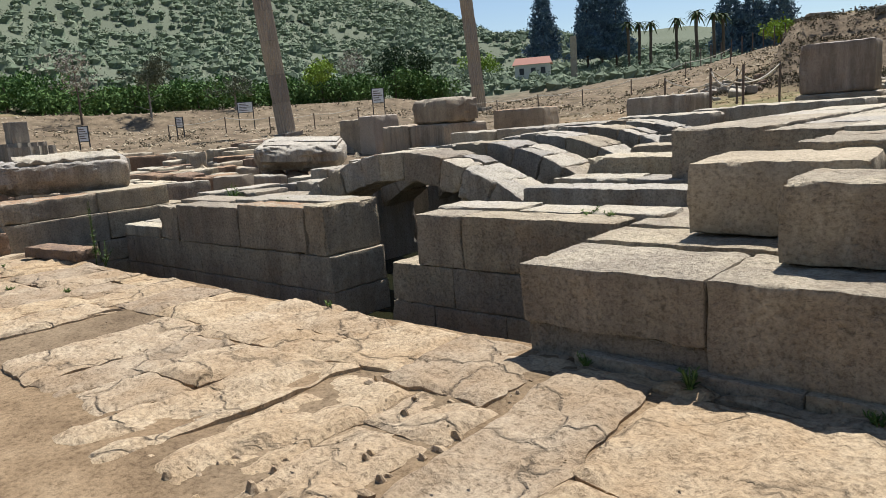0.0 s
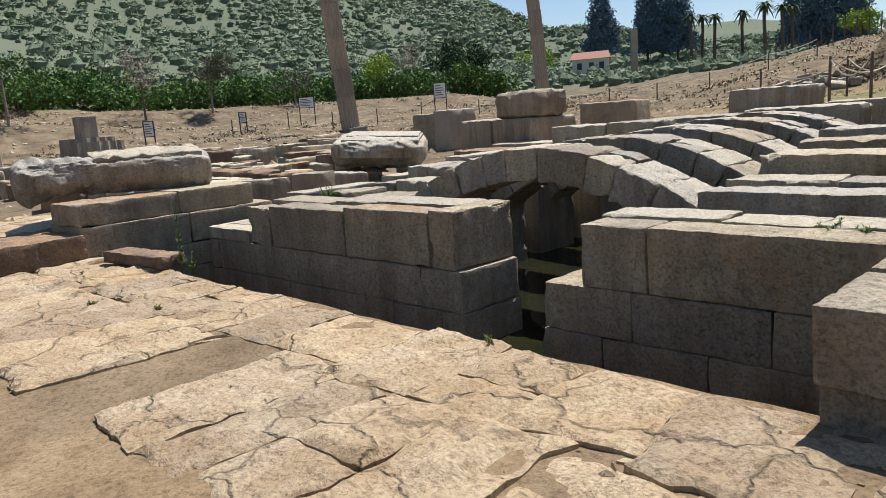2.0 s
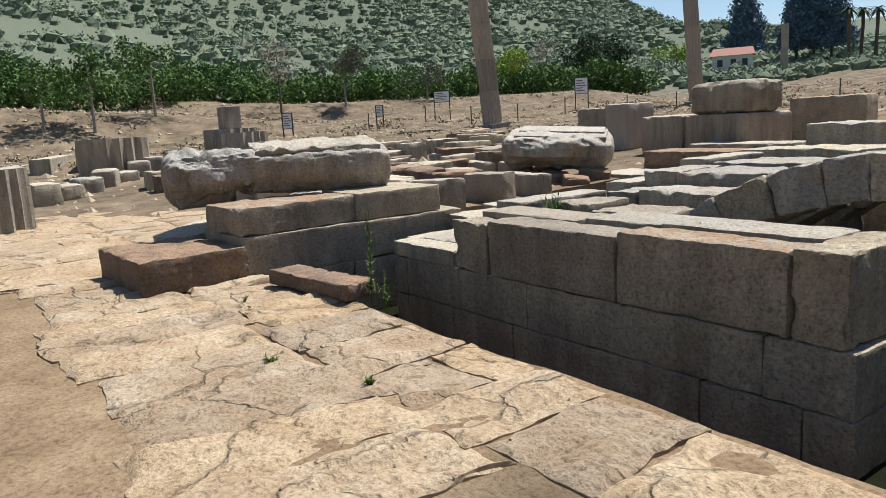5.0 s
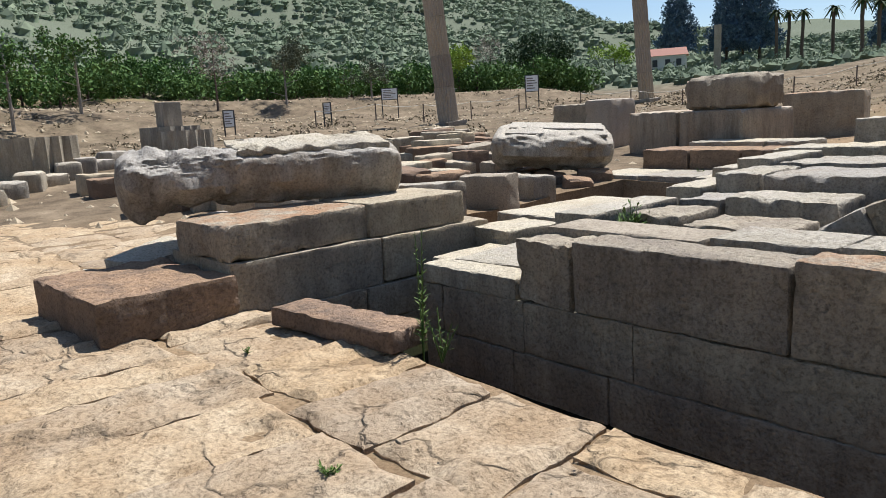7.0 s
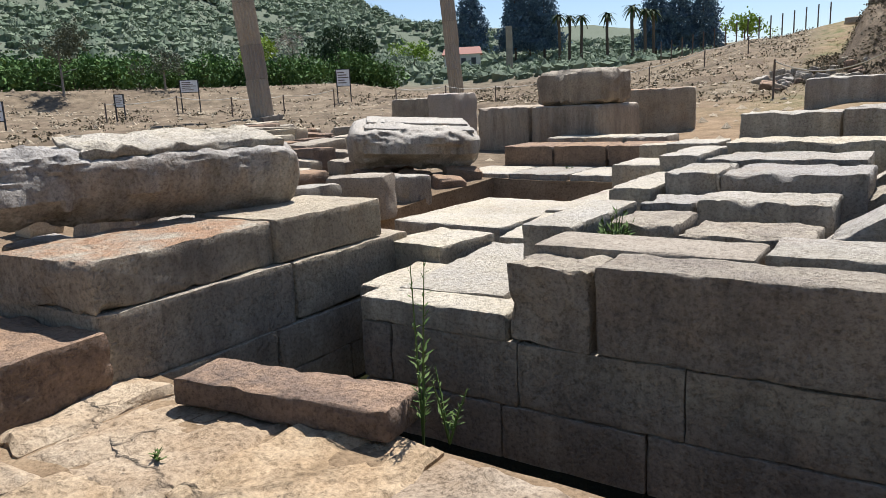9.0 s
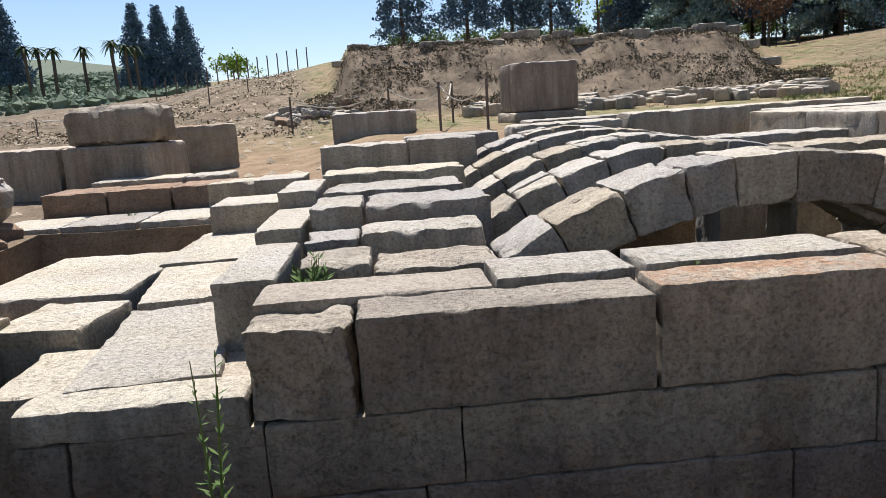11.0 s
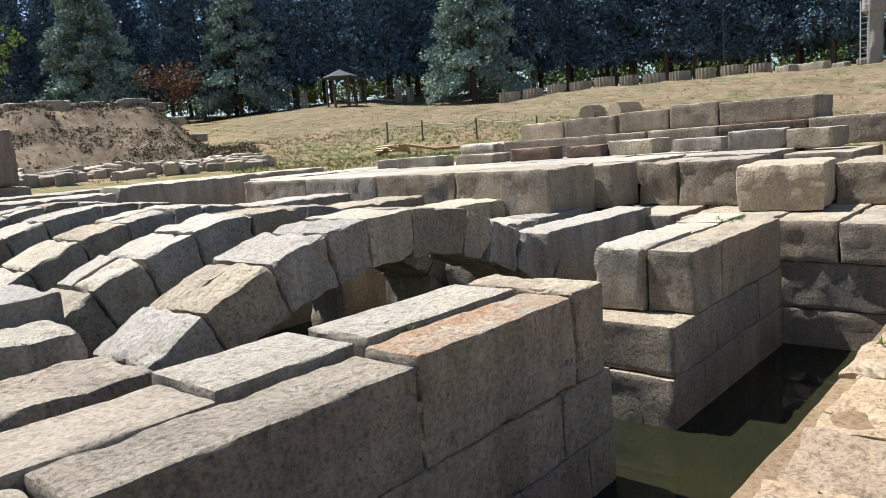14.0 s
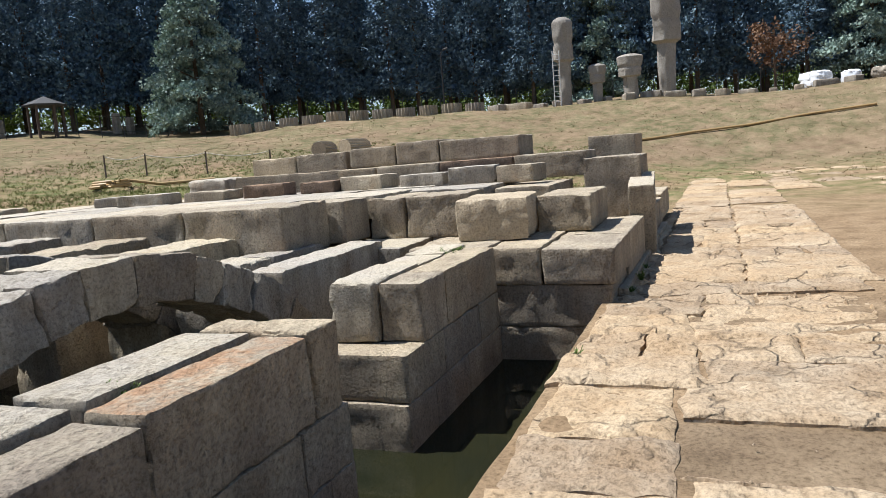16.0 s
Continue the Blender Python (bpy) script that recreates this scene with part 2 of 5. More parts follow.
GROUND = bpy.data.materials.new("ground_earth_and_grass")
nt, nodes, links, bsdf = links_of(GROUND)
geo = nodes.new("ShaderNodeNewGeometry").outputs["Position"]
n_big, n_mid, n_fine = (noise_node(nodes, links, geo, s, 7, 0.7) for s in (0.3, 1.7, 34))
soil = ramp(nodes, (0.3, (0.165, 0.110, 0.062)), (0.5, (0.27, 0.187, 0.108)), (0.72, (0.36, 0.262, 0.158)))
links.new(n_mid, soil.inputs[0])
grass = ramp(nodes, (0.34, (0.075, 0.105, 0.028)), (0.47, (0.15, 0.15, 0.06)), (0.6, (0.30, 0.225, 0.125)))
links.new(n_mid, grass.inputs[0])
att = nodes.new("ShaderNodeAttribute")
att.attribute_name = "grass"
gmask = nodes.new("ShaderNodeMath")
gmask.operation = "MULTIPLY"
gr = ramp(nodes, (0.40, (0, 0, 0)), (0.54, (1, 1, 1)))
links.new(n_big, gr.inputs[0])
links.new(gr.outputs[0], gmask.inputs[0])
links.new(att.outputs["Fac"], gmask.inputs[1])
gcol = mixed(nodes, links, gmask.outputs[0], soil.outputs[0], grass.outputs[0])
hmask = nodes.new("ShaderNodeAttribute")
hmask.attribute_name = "scrub"
gcol = mixed(nodes, links, hmask.outputs["Fac"], gcol, (0.145, 0.162, 0.11))
rmask = nodes.new("ShaderNodeAttribute")
rmask.attribute_name = "rough_earth"
rr_ = ramp(nodes, (0.34, (0.075, 0.057, 0.038)), (0.5, (0.175, 0.132, 0.086)), (0.68, (0.31, 0.24, 0.158)))
links.new(noise_node(nodes, links, geo, 0.8, 9, 0.75), rr_.inputs[0])
gcol = mixed(nodes, links, rmask.outputs["Fac"], gcol, rr_.outputs[0])
gs = ramp(nodes, (0.34, (0.5, 0.48, 0.45)), (0.5, (0.95, 0.95, 0.95)), (0.68, (1.2, 1.2, 1.18)))
links.new(n_fine, gs.inputs[0])
links.new(mixed(nodes, links, 0.9, gcol, gs.outputs[0], "MULTIPLY"), bsdf.inputs["Base Color"])
bsdf.inputs["Roughness"].default_value = 0.95
bsdf.inputs["Specular IOR Level"].default_value = 0.1
gb = nodes.new("ShaderNodeBump")
gb.inputs["Strength"].default_value, gb.inputs["Distance"].default_value = 0.9, 0.03
links.new(mixed(nodes, links, 0.5, n_mid, n_fine), gb.inputs["Height"])
links.new(gb.outputs[0], bsdf.inputs["Normal"])


# ---- builders ----
def mesh_from(name, v, f, material, soft=True, crease=32):
    me = bpy.data.meshes.new(name)
    me.from_pydata(np.asarray(v, float).tolist(), [], f if isinstance(f, list) else np.asarray(f).tolist())
    me.materials.append(material)
    if soft:
        me.update()
        me.polygons.foreach_set("use_smooth", [True] * len(me.polygons))
        me.set_sharp_from_angle(angle=radians(crease))
    me.update()
    return me


def part(name, me, parent=None, m=None, label=""):
    ob = new(name, me)
    if parent is not None:
        ob.parent = parent
    if m is not None:
        ob.matrix_basis = m
    return tagged(ob, label)


def thing(name, label, category, m=None, group="", kind=""):
    ob = new(name)
    ob.empty_display_size = 0.2
    if m is not None:
        ob.matrix_basis = m
    return tagged(ob, label, category, group, kind)


def lattice(nx, ny, nz):
    """The surface of a box as a lattice: integer corners and quads."""
    quads, pts = [], []
    n = (nx, ny, nz)
    for ax in range(3):
        u, w = (ax + 1) % 3, (ax + 2) % 3
        for side in (0, n[ax]):
            a, b = np.meshgrid(np.arange(n[u]), np.arange(n[w]), indexing="ij")
            a, b = a.ravel(), b.ravel()
            ring = [(0, 0), (1, 0), (1, 1), (0, 1)]
            if side == 0:
                ring = ring[::-1]
            q = np.zeros((len(a), 4, 3), int)
            for k, (da, db) in enumerate(ring):
                q[:, k, ax], q[:, k, u], q[:, k, w] = side, a + da, b + db
            quads.append(q)
    q = np.concatenate(quads)
    code = (q[..., 0] * 1000 + q[..., 1]) * 1000 + q[..., 2]
    uniq, inv = np.unique(code, return_inverse=True)
    ijk = np.stack([uniq // 1000000, uniq // 1000 % 1000, uniq % 1000], 1)
    return ijk, inv.reshape(-1, 4)


def worn_box(sx, sy, sz, seed, res=0.085, r=0.010, amp=0.008, chip=0.05):
    """A hewn block with its middle at 0, rounded, chipped and uneven."""
    s = np.array([sx, sy, sz], float)
    n = np.clip(np.ceil(s / res), 2, 26).astype(int) + 4
    ijk, f = lattice(*n)
    h = s / 2
    p = np.zeros(ijk.shape)
    for k in range(3):
        lip = min(max(1.2 * r, 0.018), s[k] * 0.12)
        stops = np.concatenate([[-h[k], -h[k] + lip], np.linspace(-h[k] + 2.6 * lip, h[k] - 2.6 * lip, n[k] - 3), [h[k] - lip, h[k]]])
        p[:, k] = stops[ijk[:, k]]
    key = np.array([seed * 3.71, seed * 1.93, seed * 7.17])
    bite = 0.5 * vn(p * 3.1 + key) + 0.7 * vn(p * 12.0 + key)
    rr = 1.0 * r * (0.9 + 0.7 * vn(p * 9 + key)) + chip * np.clip(bite - 0.25, 0, 1)
    rr = np.minimum(rr, h.min() * 0.8)[:, None]
    inner = np.clip(p, -(h - rr), h - rr)
    d = p - inner
    size = np.linalg.norm(d, axis=1, keepdims=True)
    p = inner + d / np.maximum(size, 1e-9) * np.minimum(size, rr)
    off = 0.5 * np.stack([fbm(p * 8.5 + key + 31 * k, 3) for k in range(3)], 1)
    dent = np.clip(vn(p * 6.3 + key + 5) - 0.35, 0, 1)[:, None] * np.sign(p) * (np.abs(p) > h * 0.93)
    return p + off * amp - dent * amp * 2.2, f


SEED = [0]


def block(name, x0, x1, y0, y1, z0, z1, material, parent=None, turn=(0, 0, 0), label="", category="", group="", res=0.085, r=0.012, amp=0.009, chip=0.05, kind=""):
    SEED[0] += 1
    v, f = worn_box(x1 - x0, y1 - y0, z1 - z0, SEED[0], res, r, amp, chip)
    ob = part(name, mesh_from(name, v, f, material), parent, pose((x0 + x1) / 2, (y0 + y1) / 2, (z0 + z1) / 2, *turn))
    return tagged(ob, label, category, group, kind)


def course(wall, xs, y0, y1, z0, z1, material, rise=0.0, gap=0.0025, **kw):
    """A row of blocks along x between the joints xs."""
    for a, b in zip(xs, xs[1:]):
        k = rise * ((a + b) / 2 - xs[0])
        block("stone_block", a + gap, b - gap, y0, y1, z0, z1 + k, material, wall, **kw)


def tube(points, radius, sides=6):
    """A round tube along points, radius a number or one for each point."""
    pts = [Vector(p) for p in points]
    rad = radius if isinstance(radius, (list, tuple)) else [radius] * len(pts)
    v, f = [], []
    for i, p in enumerate(pts):
        d = (pts[min(i + 1, len(pts) - 1)] - pts[max(i - 1, 0)]).normalized()
        a = d.orthogonal().normalized()
        b = d.cross(a)
        for k in range(sides):
            t = 2 * math.pi * k / sides
            v.append(p + (a * math.cos(t) + b * math.sin(t)) * rad[i])
    for i in range(len(pts) - 1):
        for k in range(sides):
            f.append((i * sides + k, i * sides + (k + 1) % sides, (i + 1) * sides + (k + 1) % sides, (i + 1) * sides + k))
    f.append(tuple(range(sides))[::-1])
    f.append(tuple(range((len(pts) - 1) * sides, len(pts) * sides)))
    return [tuple(p) for p in v], f


def joined(*pieces):
    v, f = [], []
    for pv, pf in pieces:
        o = len(v)
        v += [tuple(p) for p in pv]
        f += [tuple(i + o for i in q) for q in pf]
    return v, f


def box(x0, x1, y0, y1, z0, z1):
    v = [(x, y, z) for z in (z0, z1) for y in (y0, y1) for x in (x0, x1)]
    return v, [(0, 2, 3, 1), (4, 5, 7, 6), (0, 1, 5, 4), (2, 6, 7, 3), (0, 4, 6, 2), (1, 3, 7, 5)]


# ---- terrain ----
MID = np.array([-8.0, 3.0])
PROFILE = {
    -60: [(0, 0), (60, 0.2), (600, 2)],
    -10: [(0, 0), (29, 0.05), (34, 0.5), (43, 3.6), (50, 4.0), (600, 9)],
    10: [(0, 0), (24, 0.2), (31, 0.9), (44, 4.0), (50, 4.4), (600, 9)],
    28: [(0, 0), (9, 0.5), (15, 0.95), (25, 1.15), (33, 2.3), (44, 4.2), (60, 5), (600, 9)],
    45: [(0, 0), (9, 0.5), (15, 0.95), (25, 1.2), (36, 2.7), (60, 5.7), (80, 6.2), (600, 9)],
    60: [(0, 0), (9, 0.3), (13, 0.95), (24, 1.3), (45, 3.6), (70, 5.6), (600, 9)],
    92: [(0, 0), (9, 0.3), (13, 0.95), (24, 1.3), (36, 3.0), (60, 6.0), (80, 6.4), (600, 0)],
    100: [(0, 0), (9, 0.2), (13, 0.5), (24, 1.2), (40, 3.0), (60, 4.8), (90, 5.2), (350, 10), (600, 26)],
    112: [(0, 0), (10, 0.2), (24, 1.0), (45, 1.9), (60, 2.9), (80, 4.2), (140, 6), (350, 22), (600, 50)],
    124: [(0, 0), (10, 0.2), (24, 0.9), (45, 1.7), (60, 2.1), (80, 2.9), (140, 8), (350, 30), (600, 60)],
    135: [(0, 0), (10, 0.1), (24, 0.9), (45, 1.7), (54, 2.1), (58, 3.3), (75, 3.2), (150, 14), (300, 50), (400, 64), (600, 60)],
    150: [(0, 0), (10, 0.1), (24, 0.9), (45, 1.7), (50, 2.1), (54, 3.5), (70, 3.4), (140, 20), (300, 82), (420, 112), (600, 100)],
    180: [(0, 0), (10, 0.05), (24, 0.6), (34, 1.2), (39, 3.3), (60, 3.5), (120, 22), (300, 100), (420, 140), (600, 120)],
    205: [(0, 0), (40, 0.6), (60, 3), (120, 20), (300, 90), (600, 120)],
    235: [(0, 0), (80, 0.6), (600, 10)],
    300: [(0, 0), (60, 0.2), (600, 2)],
}
PIT = (-10.95, -2.3, 3.62, 11.2)


def ground(x, y, relief=True):
    x, y = np.atleast_1d(np.asarray(x, float)), np.atleast_1d(np.asarray(y, float))
    d = np.hypot(x - MID[0], y - MID[1])
    az = (np.degrees(np.arctan2(y - MID[1], x - MID[0])) + 60) % 360 - 60
    keys = sorted(PROFILE)
    heights = np.stack([np.interp(d, *zip(*PROFILE[k])) for k in keys])
    pos = np.interp(az, keys, np.arange(len(keys)))
    i = np.clip(np.floor(pos).astype(int), 0, len(keys) - 2)
    w = pos - i
    w = w * w * (3 - 2 * w)
    n = np.arange(len(x))
    z = heights[i, n] * (1 - w) + heights[i + 1, n] * w
    p = np.stack([x, y, 0 * x], 1)
    # cut earth bank
    jag = d + 0.5 * fbm(p * 0.6, 3)
    z = z + smooth(60, 65, az) * (1 - smooth(93, 95.0, az)) * (1.1 * smooth(25.5, 29.0, jag) + 0.75 * smooth(29.1, 29.7, jag)) * (1 - smooth(33, 60, d))
    # the paved strip stays level
    level = (1 - smooth(2.8, 6.5, y)) * smooth(-8, 0, y) * (1 - smooth(16, 27, x))* smooth(-26, -16, x)
    z = z * (1 - level)
    if relief:
        far = smooth(10, 60, d)
        z = z + 0.02 * fbm(p * 0.9, 3) * (1 - far) + far * 0.35 * fbm(p * 0.13, 4) + 0.10 * smooth(24, 27, d) * (1 - smooth(34, 60, d)) * fbm(p * 0.9, 4) * (az > 56) * (az < 200) + smooth(90, 200, d) * 6 * fbm(p * 0.018, 4)
        z = z + 0.006 * fbm(p * 6, 2) * (1 - smooth(10, 16, d))
    bare = (x > -6.3) & (x < -5.3) & (y < 2.75)
    z = z - np.where(bare, 0.004, 0.010) * (y > 1.6) * (y < 3.62) * (x > -12.5) * (x < 7)
    inside = (x > PIT[0]) & (x < PIT[1]) & (y > PIT[2]) & (y < PIT[3])
    trench = (x > -13.1) & (x < PIT[0] + 0.1) & (y > 6.1) & (y < 11.35)
    return np.where(inside, -1.3, np.where(trench, -0.42, z))


def g_at(x, y):
    return float(ground(x, y)[0])


def spaced(lo, hi, fine_lo, fine_hi, step, grow=1.12):
    a = list(np.arange(fine_lo, fine_hi + 1e-6, step))
    s, p = step, a[-1]
    while p < hi:
        s *= grow
        p += s
        a.append(p)
    s, p, b = step, a[0], []
    while p > lo:
        s *= grow
        p -= s
        b.append(p)
    return np.array(b[::-1] + a)


gx = spaced(-620, 620, -16, 5, 0.14, 1.055)
gy = spaced(-620, 620, -2.5, 12, 0.14, 1.055)
gx = np.unique(np.concatenate([gx, [-13.11, -13.09, PIT[0] - 0.01, PIT[0] + 0.01, PIT[1] - 0.01, PIT[1] + 0.01]]))
gy = np.unique(np.concatenate([gy, [6.09, 6.11, PIT[2] - 0.01, PIT[2] + 0.01, PIT[3] - 0.01, PIT[3] + 0.01]]))
X, Y = np.meshgrid(gx, gy, indexing="ij")
Z = ground(X.ravel(), Y.ravel())
idx = np.arange(X.size).reshape(X.shape)
me = mesh_from("ground", np.stack([X.ravel(), Y.ravel(), Z], 1),
               np.stack([idx[:-1, :-1], idx[1:, :-1], idx[1:, 1:], idx[:-1, 1:]], -1).reshape(-1, 4), GROUND)
dd = np.hypot(X.ravel() - MID[0], Y.ravel() - MID[1])
aa = np.degrees(np.arctan2(Y.ravel() - MID[1], X.ravel() - MID[0]))
turf = smooth(12, 20, dd) * smooth(-30, 0, aa) * (1 - smooth(88, 105, aa)) * 0.95 + smooth(14, 26, dd) * smooth(88, 105, aa) * 0.6 + smooth(65, 95, dd) * smooth(100, 120, aa)
att_g = me.attributes.new("grass", "FLOAT", "POINT")
att_g.data.foreach_set("value", np.clip(turf, 0, 1).astype(np.float32))
aw = aa % 360
scrubby = smooth(62, 80, dd) * smooth(101, 110, aw) * (1 - smooth(200, 215, aw))
bank = np.maximum(smooth(56, 62, aw) * (1 - smooth(95, 98, aw)) * smooth(24, 26, dd) * (1 - smooth(31, 36, dd)),
                  smooth(128, 134, aw) * (1 - smooth(195, 205, aw)) * smooth(32, 40, dd) * (1 - smooth(60, 66, dd)) * 0.75)
bank = np.maximum(bank, 0.9 * smooth(105, 115, aw) * (1 - smooth(180, 195, aw)) * smooth(6, 12, dd) * (1 - smooth(60, 66, dd)))
bank = np.maximum(bank, 0.85 * smooth(95, 98, aw) * (1 - smooth(128, 134, aw)) * smooth(18, 26, dd) * (1 - smooth(80, 100, dd)))
bank = np.maximum(bank, 0.5 * (1 - smooth(55, 60, aa)) * smooth(-30, -15, aa) * smooth(27, 33, dd) * (1 - smooth(60, 70, dd)))
bx, by = X.ravel(), Y.ravel()
bank = np.maximum(bank, 0.45 * smooth(-3.3, -3.0, bx) * (1 - smooth(-2.2, -2.0, bx)) * smooth(1.2, 1.6, by) * (1 - smooth(3.2, 3.4, by)))
bank = np.maximum(bank, 0.55 * smooth(-6.35, -6.1, bx) * (1 - smooth(-5.5, -5.2, bx)) * smooth(1.0, 1.5, by) * (1 - smooth(2.7, 3.0, by)))
for key, val in (("scrub", scrubby), ("rough_earth", bank)):
    at_ = me.attributes.new(key, "FLOAT", "POINT")
    at_.data.foreach_set("value", np.clip(val, 0, 1).astype(np.float32))
tagged(new("ground", me), "dry brown earth with patches of grass and a scrubby hill", "ground", kind="structure")

me = mesh_from("water", *box(PIT[0] + 0.02, PIT[1] - 0.02, PIT[2] + 0.02, PIT[3] - 0.02, -0.62, -0.57), WATER, False)
tagged(new("water", me), "still murky green water standing in the stone basin", "water", kind="structure")

# ---- basin walls ----
FRONT = 4.635
wall_b = thing("wall_basin_middle", "weathered grey limestone block wall standing in the water", "wall", kind="structure")
for a, b, z, deep in ((-9.16, -8.67, 0.555, 5.0), (-8.66, -7.28, 0.585, 5.0), (-7.27, -6.05, 0.62, 4.98), (-6.04, -5.72, 0.64, 5.40)):
    block("stone_block", a, b - 0.012, FRONT, deep, 0.125, z, RUSTSTONE if a == -7.27 else WALLSTONE, wall_b, r=0.016, res=0.045, chip=0.07 if -9 < a < -6.1 else 0.22, amp=0.009 if a > -9 else 0.03)
for a, b, y0, y1, z in ((-9.17, -7.99, 4.99, 5.42, 0.60), (-7.96, -7.24, 5.06, 5.56, 0.615), (-7.2, -6.06, 5.02, 5.45, 0.635)):
    block("stone_beam", a, b, y0, y1, 0.2, z, OCHRE if a < -9 else MARBLE, wall_b, r=0.016, res=0.06, chip=0.06)
course(wall_b, (-9.98, -9.11, -8.21, -6.2, -5.68), FRONT + 0.004, 5.40, -0.25, 0.12, WALLSTONE, res=0.1)
course(wall_b, (-9.98, -9.22, -8.40, -6.62, -5.96, -5.67), FRONT, 5.40, -0.62, -0.256, WALLSTONE, res=0.1)
course(wall_b, (-9.98, -8.8, -7.2, -5.66), FRONT - 0.01, 5.40, -1.25, -0.63, WALLSTONE, res=0.14)
block("earth_fill", -9.1, -6.1, 5.0, 5.3, 0.13, 0.52, EARTH_DARK, wall_b, res=0.1, amp=0.03, label="dry soil and gravel filling the gap")

wall_c = thing("wall_basin_east", "double row of dark limestone blocks on a stepped footing", "wall", kind="structure")
for a, b in ((-4.45, -3.93), (-3.92, -2.5)):
    block("stone_block", a, b, FRONT, 4.985, 0.15, 0.605, WALLSTONE, wall_c, r=0.016, chip=0.09, res=0.06)
for a, b, z in ((-4.52, -3.6, 0.625), (-3.59, -3.0, 0.61), (-2.99, -2.3, 0.62)):
    block("stone_block", a, b, 5.0, 5.40, 0.15, z, MARBLE, wall_c, r=0.016, chip=0.09, res=0.06)
course(wall_c, (-4.81, -4.05, -3.1, -2.48), FRONT, 5.42, -0.21, 0.145, WALLSTONE)
course(wall_c, (-4.84, -4.3, -3.5, -2.48), FRONT - 0.003, 5.42, -0.62, -0.216, WALLSTONE)
course(wall_c, (-4.86, -3.6, -2.48), FRONT - 0.01, 5.42, -1.25, -0.63, WALLSTONE, res=0.14)

plinth = thing("wall_plinth_east", "broad cracked limestone plinth of hewn blocks with a rough west face", "plinth", kind="structure")
for a, b, y0, y1, z in ((-2.48, -1.38, 3.46, 4.17, 0.555), (-1.37, 0.45, 3.46, 4.17, 0.56), (-2.47, -1.2, 4.18, 4.72, 0.575), (-1.19, 0.5, 4.18, 4.9, 0.58), (-2.44, -1.5, 4.73, 5.6, 0.59), (-1.49, 0.4, 4.92, 5.7, 0.6), (0.46, 2.3, 3.52, 4.6, 0.42), (2.31, 4.2, 3.5, 4.6, 0.5), (4.22, 6.4, 3.52, 4.6, 0.55)):
    block("stone_block", a, b, y0, y1, 0.20 if a < -2.4 else 0.06, z, WALLSTONE, plinth, r=0.016, chip=0.06, res=0.06, amp=0.014)
course(plinth, (-2.46, -1.2, 0.5), 3.50, 4.68, -0.22, 0.195, WALLSTONE, amp=0.016)
course(plinth, (-2.46, -1.9, -0.6, 0.5), 3.48, 4.68, -0.66, -0.226, WALLSTONE, amp=0.016)
course(plinth, (-2.46, 0.5), 3.5, 4.68, -1.25, -0.67, WALLSTONE)
course(plinth, (-2.1, -0.9, 0.6, 2.2, 4.0), 3.40, 3.5, -0.1, 0.085, WALLSTONE)
course(plinth, (-2.4, -2.25, -0.5, 1.4), 5.72, 6.6, 0.1, 0.6, MARBLE)

wall_w = thing("wall_basin_west", "stepped block wall with a broken brown end", "wall", kind="structure")
block("stone_block", -11.75, -10.86, 3.28, 4.60, 0.42, 0.70, RUSTSTONE, wall_w, res=0.055, r=0.016, amp=0.02, chip=0.12, turn=(0, 0, 3))
block("stone_block", -11.68, -10.85, 4.615, 5.70, 0.42, 0.715, WALLSTONE, wall_w, res=0.06, r=0.016, chip=0.08)
block("stone_block", -12.2, -10.76, 2.28, 3.305, 0.0, 0.335, BROWN, wall_w, res=0.045, r=0.022, amp=0.02, chip=0.1, turn=(0, 0, 3))
block("stone_block", -12.0, -10.82, 3.31, 4.7, 0.0, 0.415, WALLSTONE, wall_w)
block("stone_block", -11.9, -10.81, 4.71, 5.98, 0.02, 0.415, WALLSTONE, wall_w, r=0.016, chip=0.12)
for z0, z1, js in ((-0.3, 0.0, (3.2, 4.5, 5.9)), (-0.62, -0.305, (3.2, 4.0, 5.2, 5.9)), (-1.25, -0.63, (3.2, 4.8, 5.9))):
    for a, b in zip(js, js[1:]):
        block("stone_block", -11.7, -10.80, a + 0.005, b - 0.005, z0, z1, WALLSTONE, wall_w)

block("broken_slab", -10.32, -9.12, 3.42, 3.74, 0.03, 0.17, BROWN, turn=(0, 0, 8), label="reddish broken stone slab lying at the basin edge", category="stone slab", res=0.05, r=0.016, amp=0.015, chip=0.08)


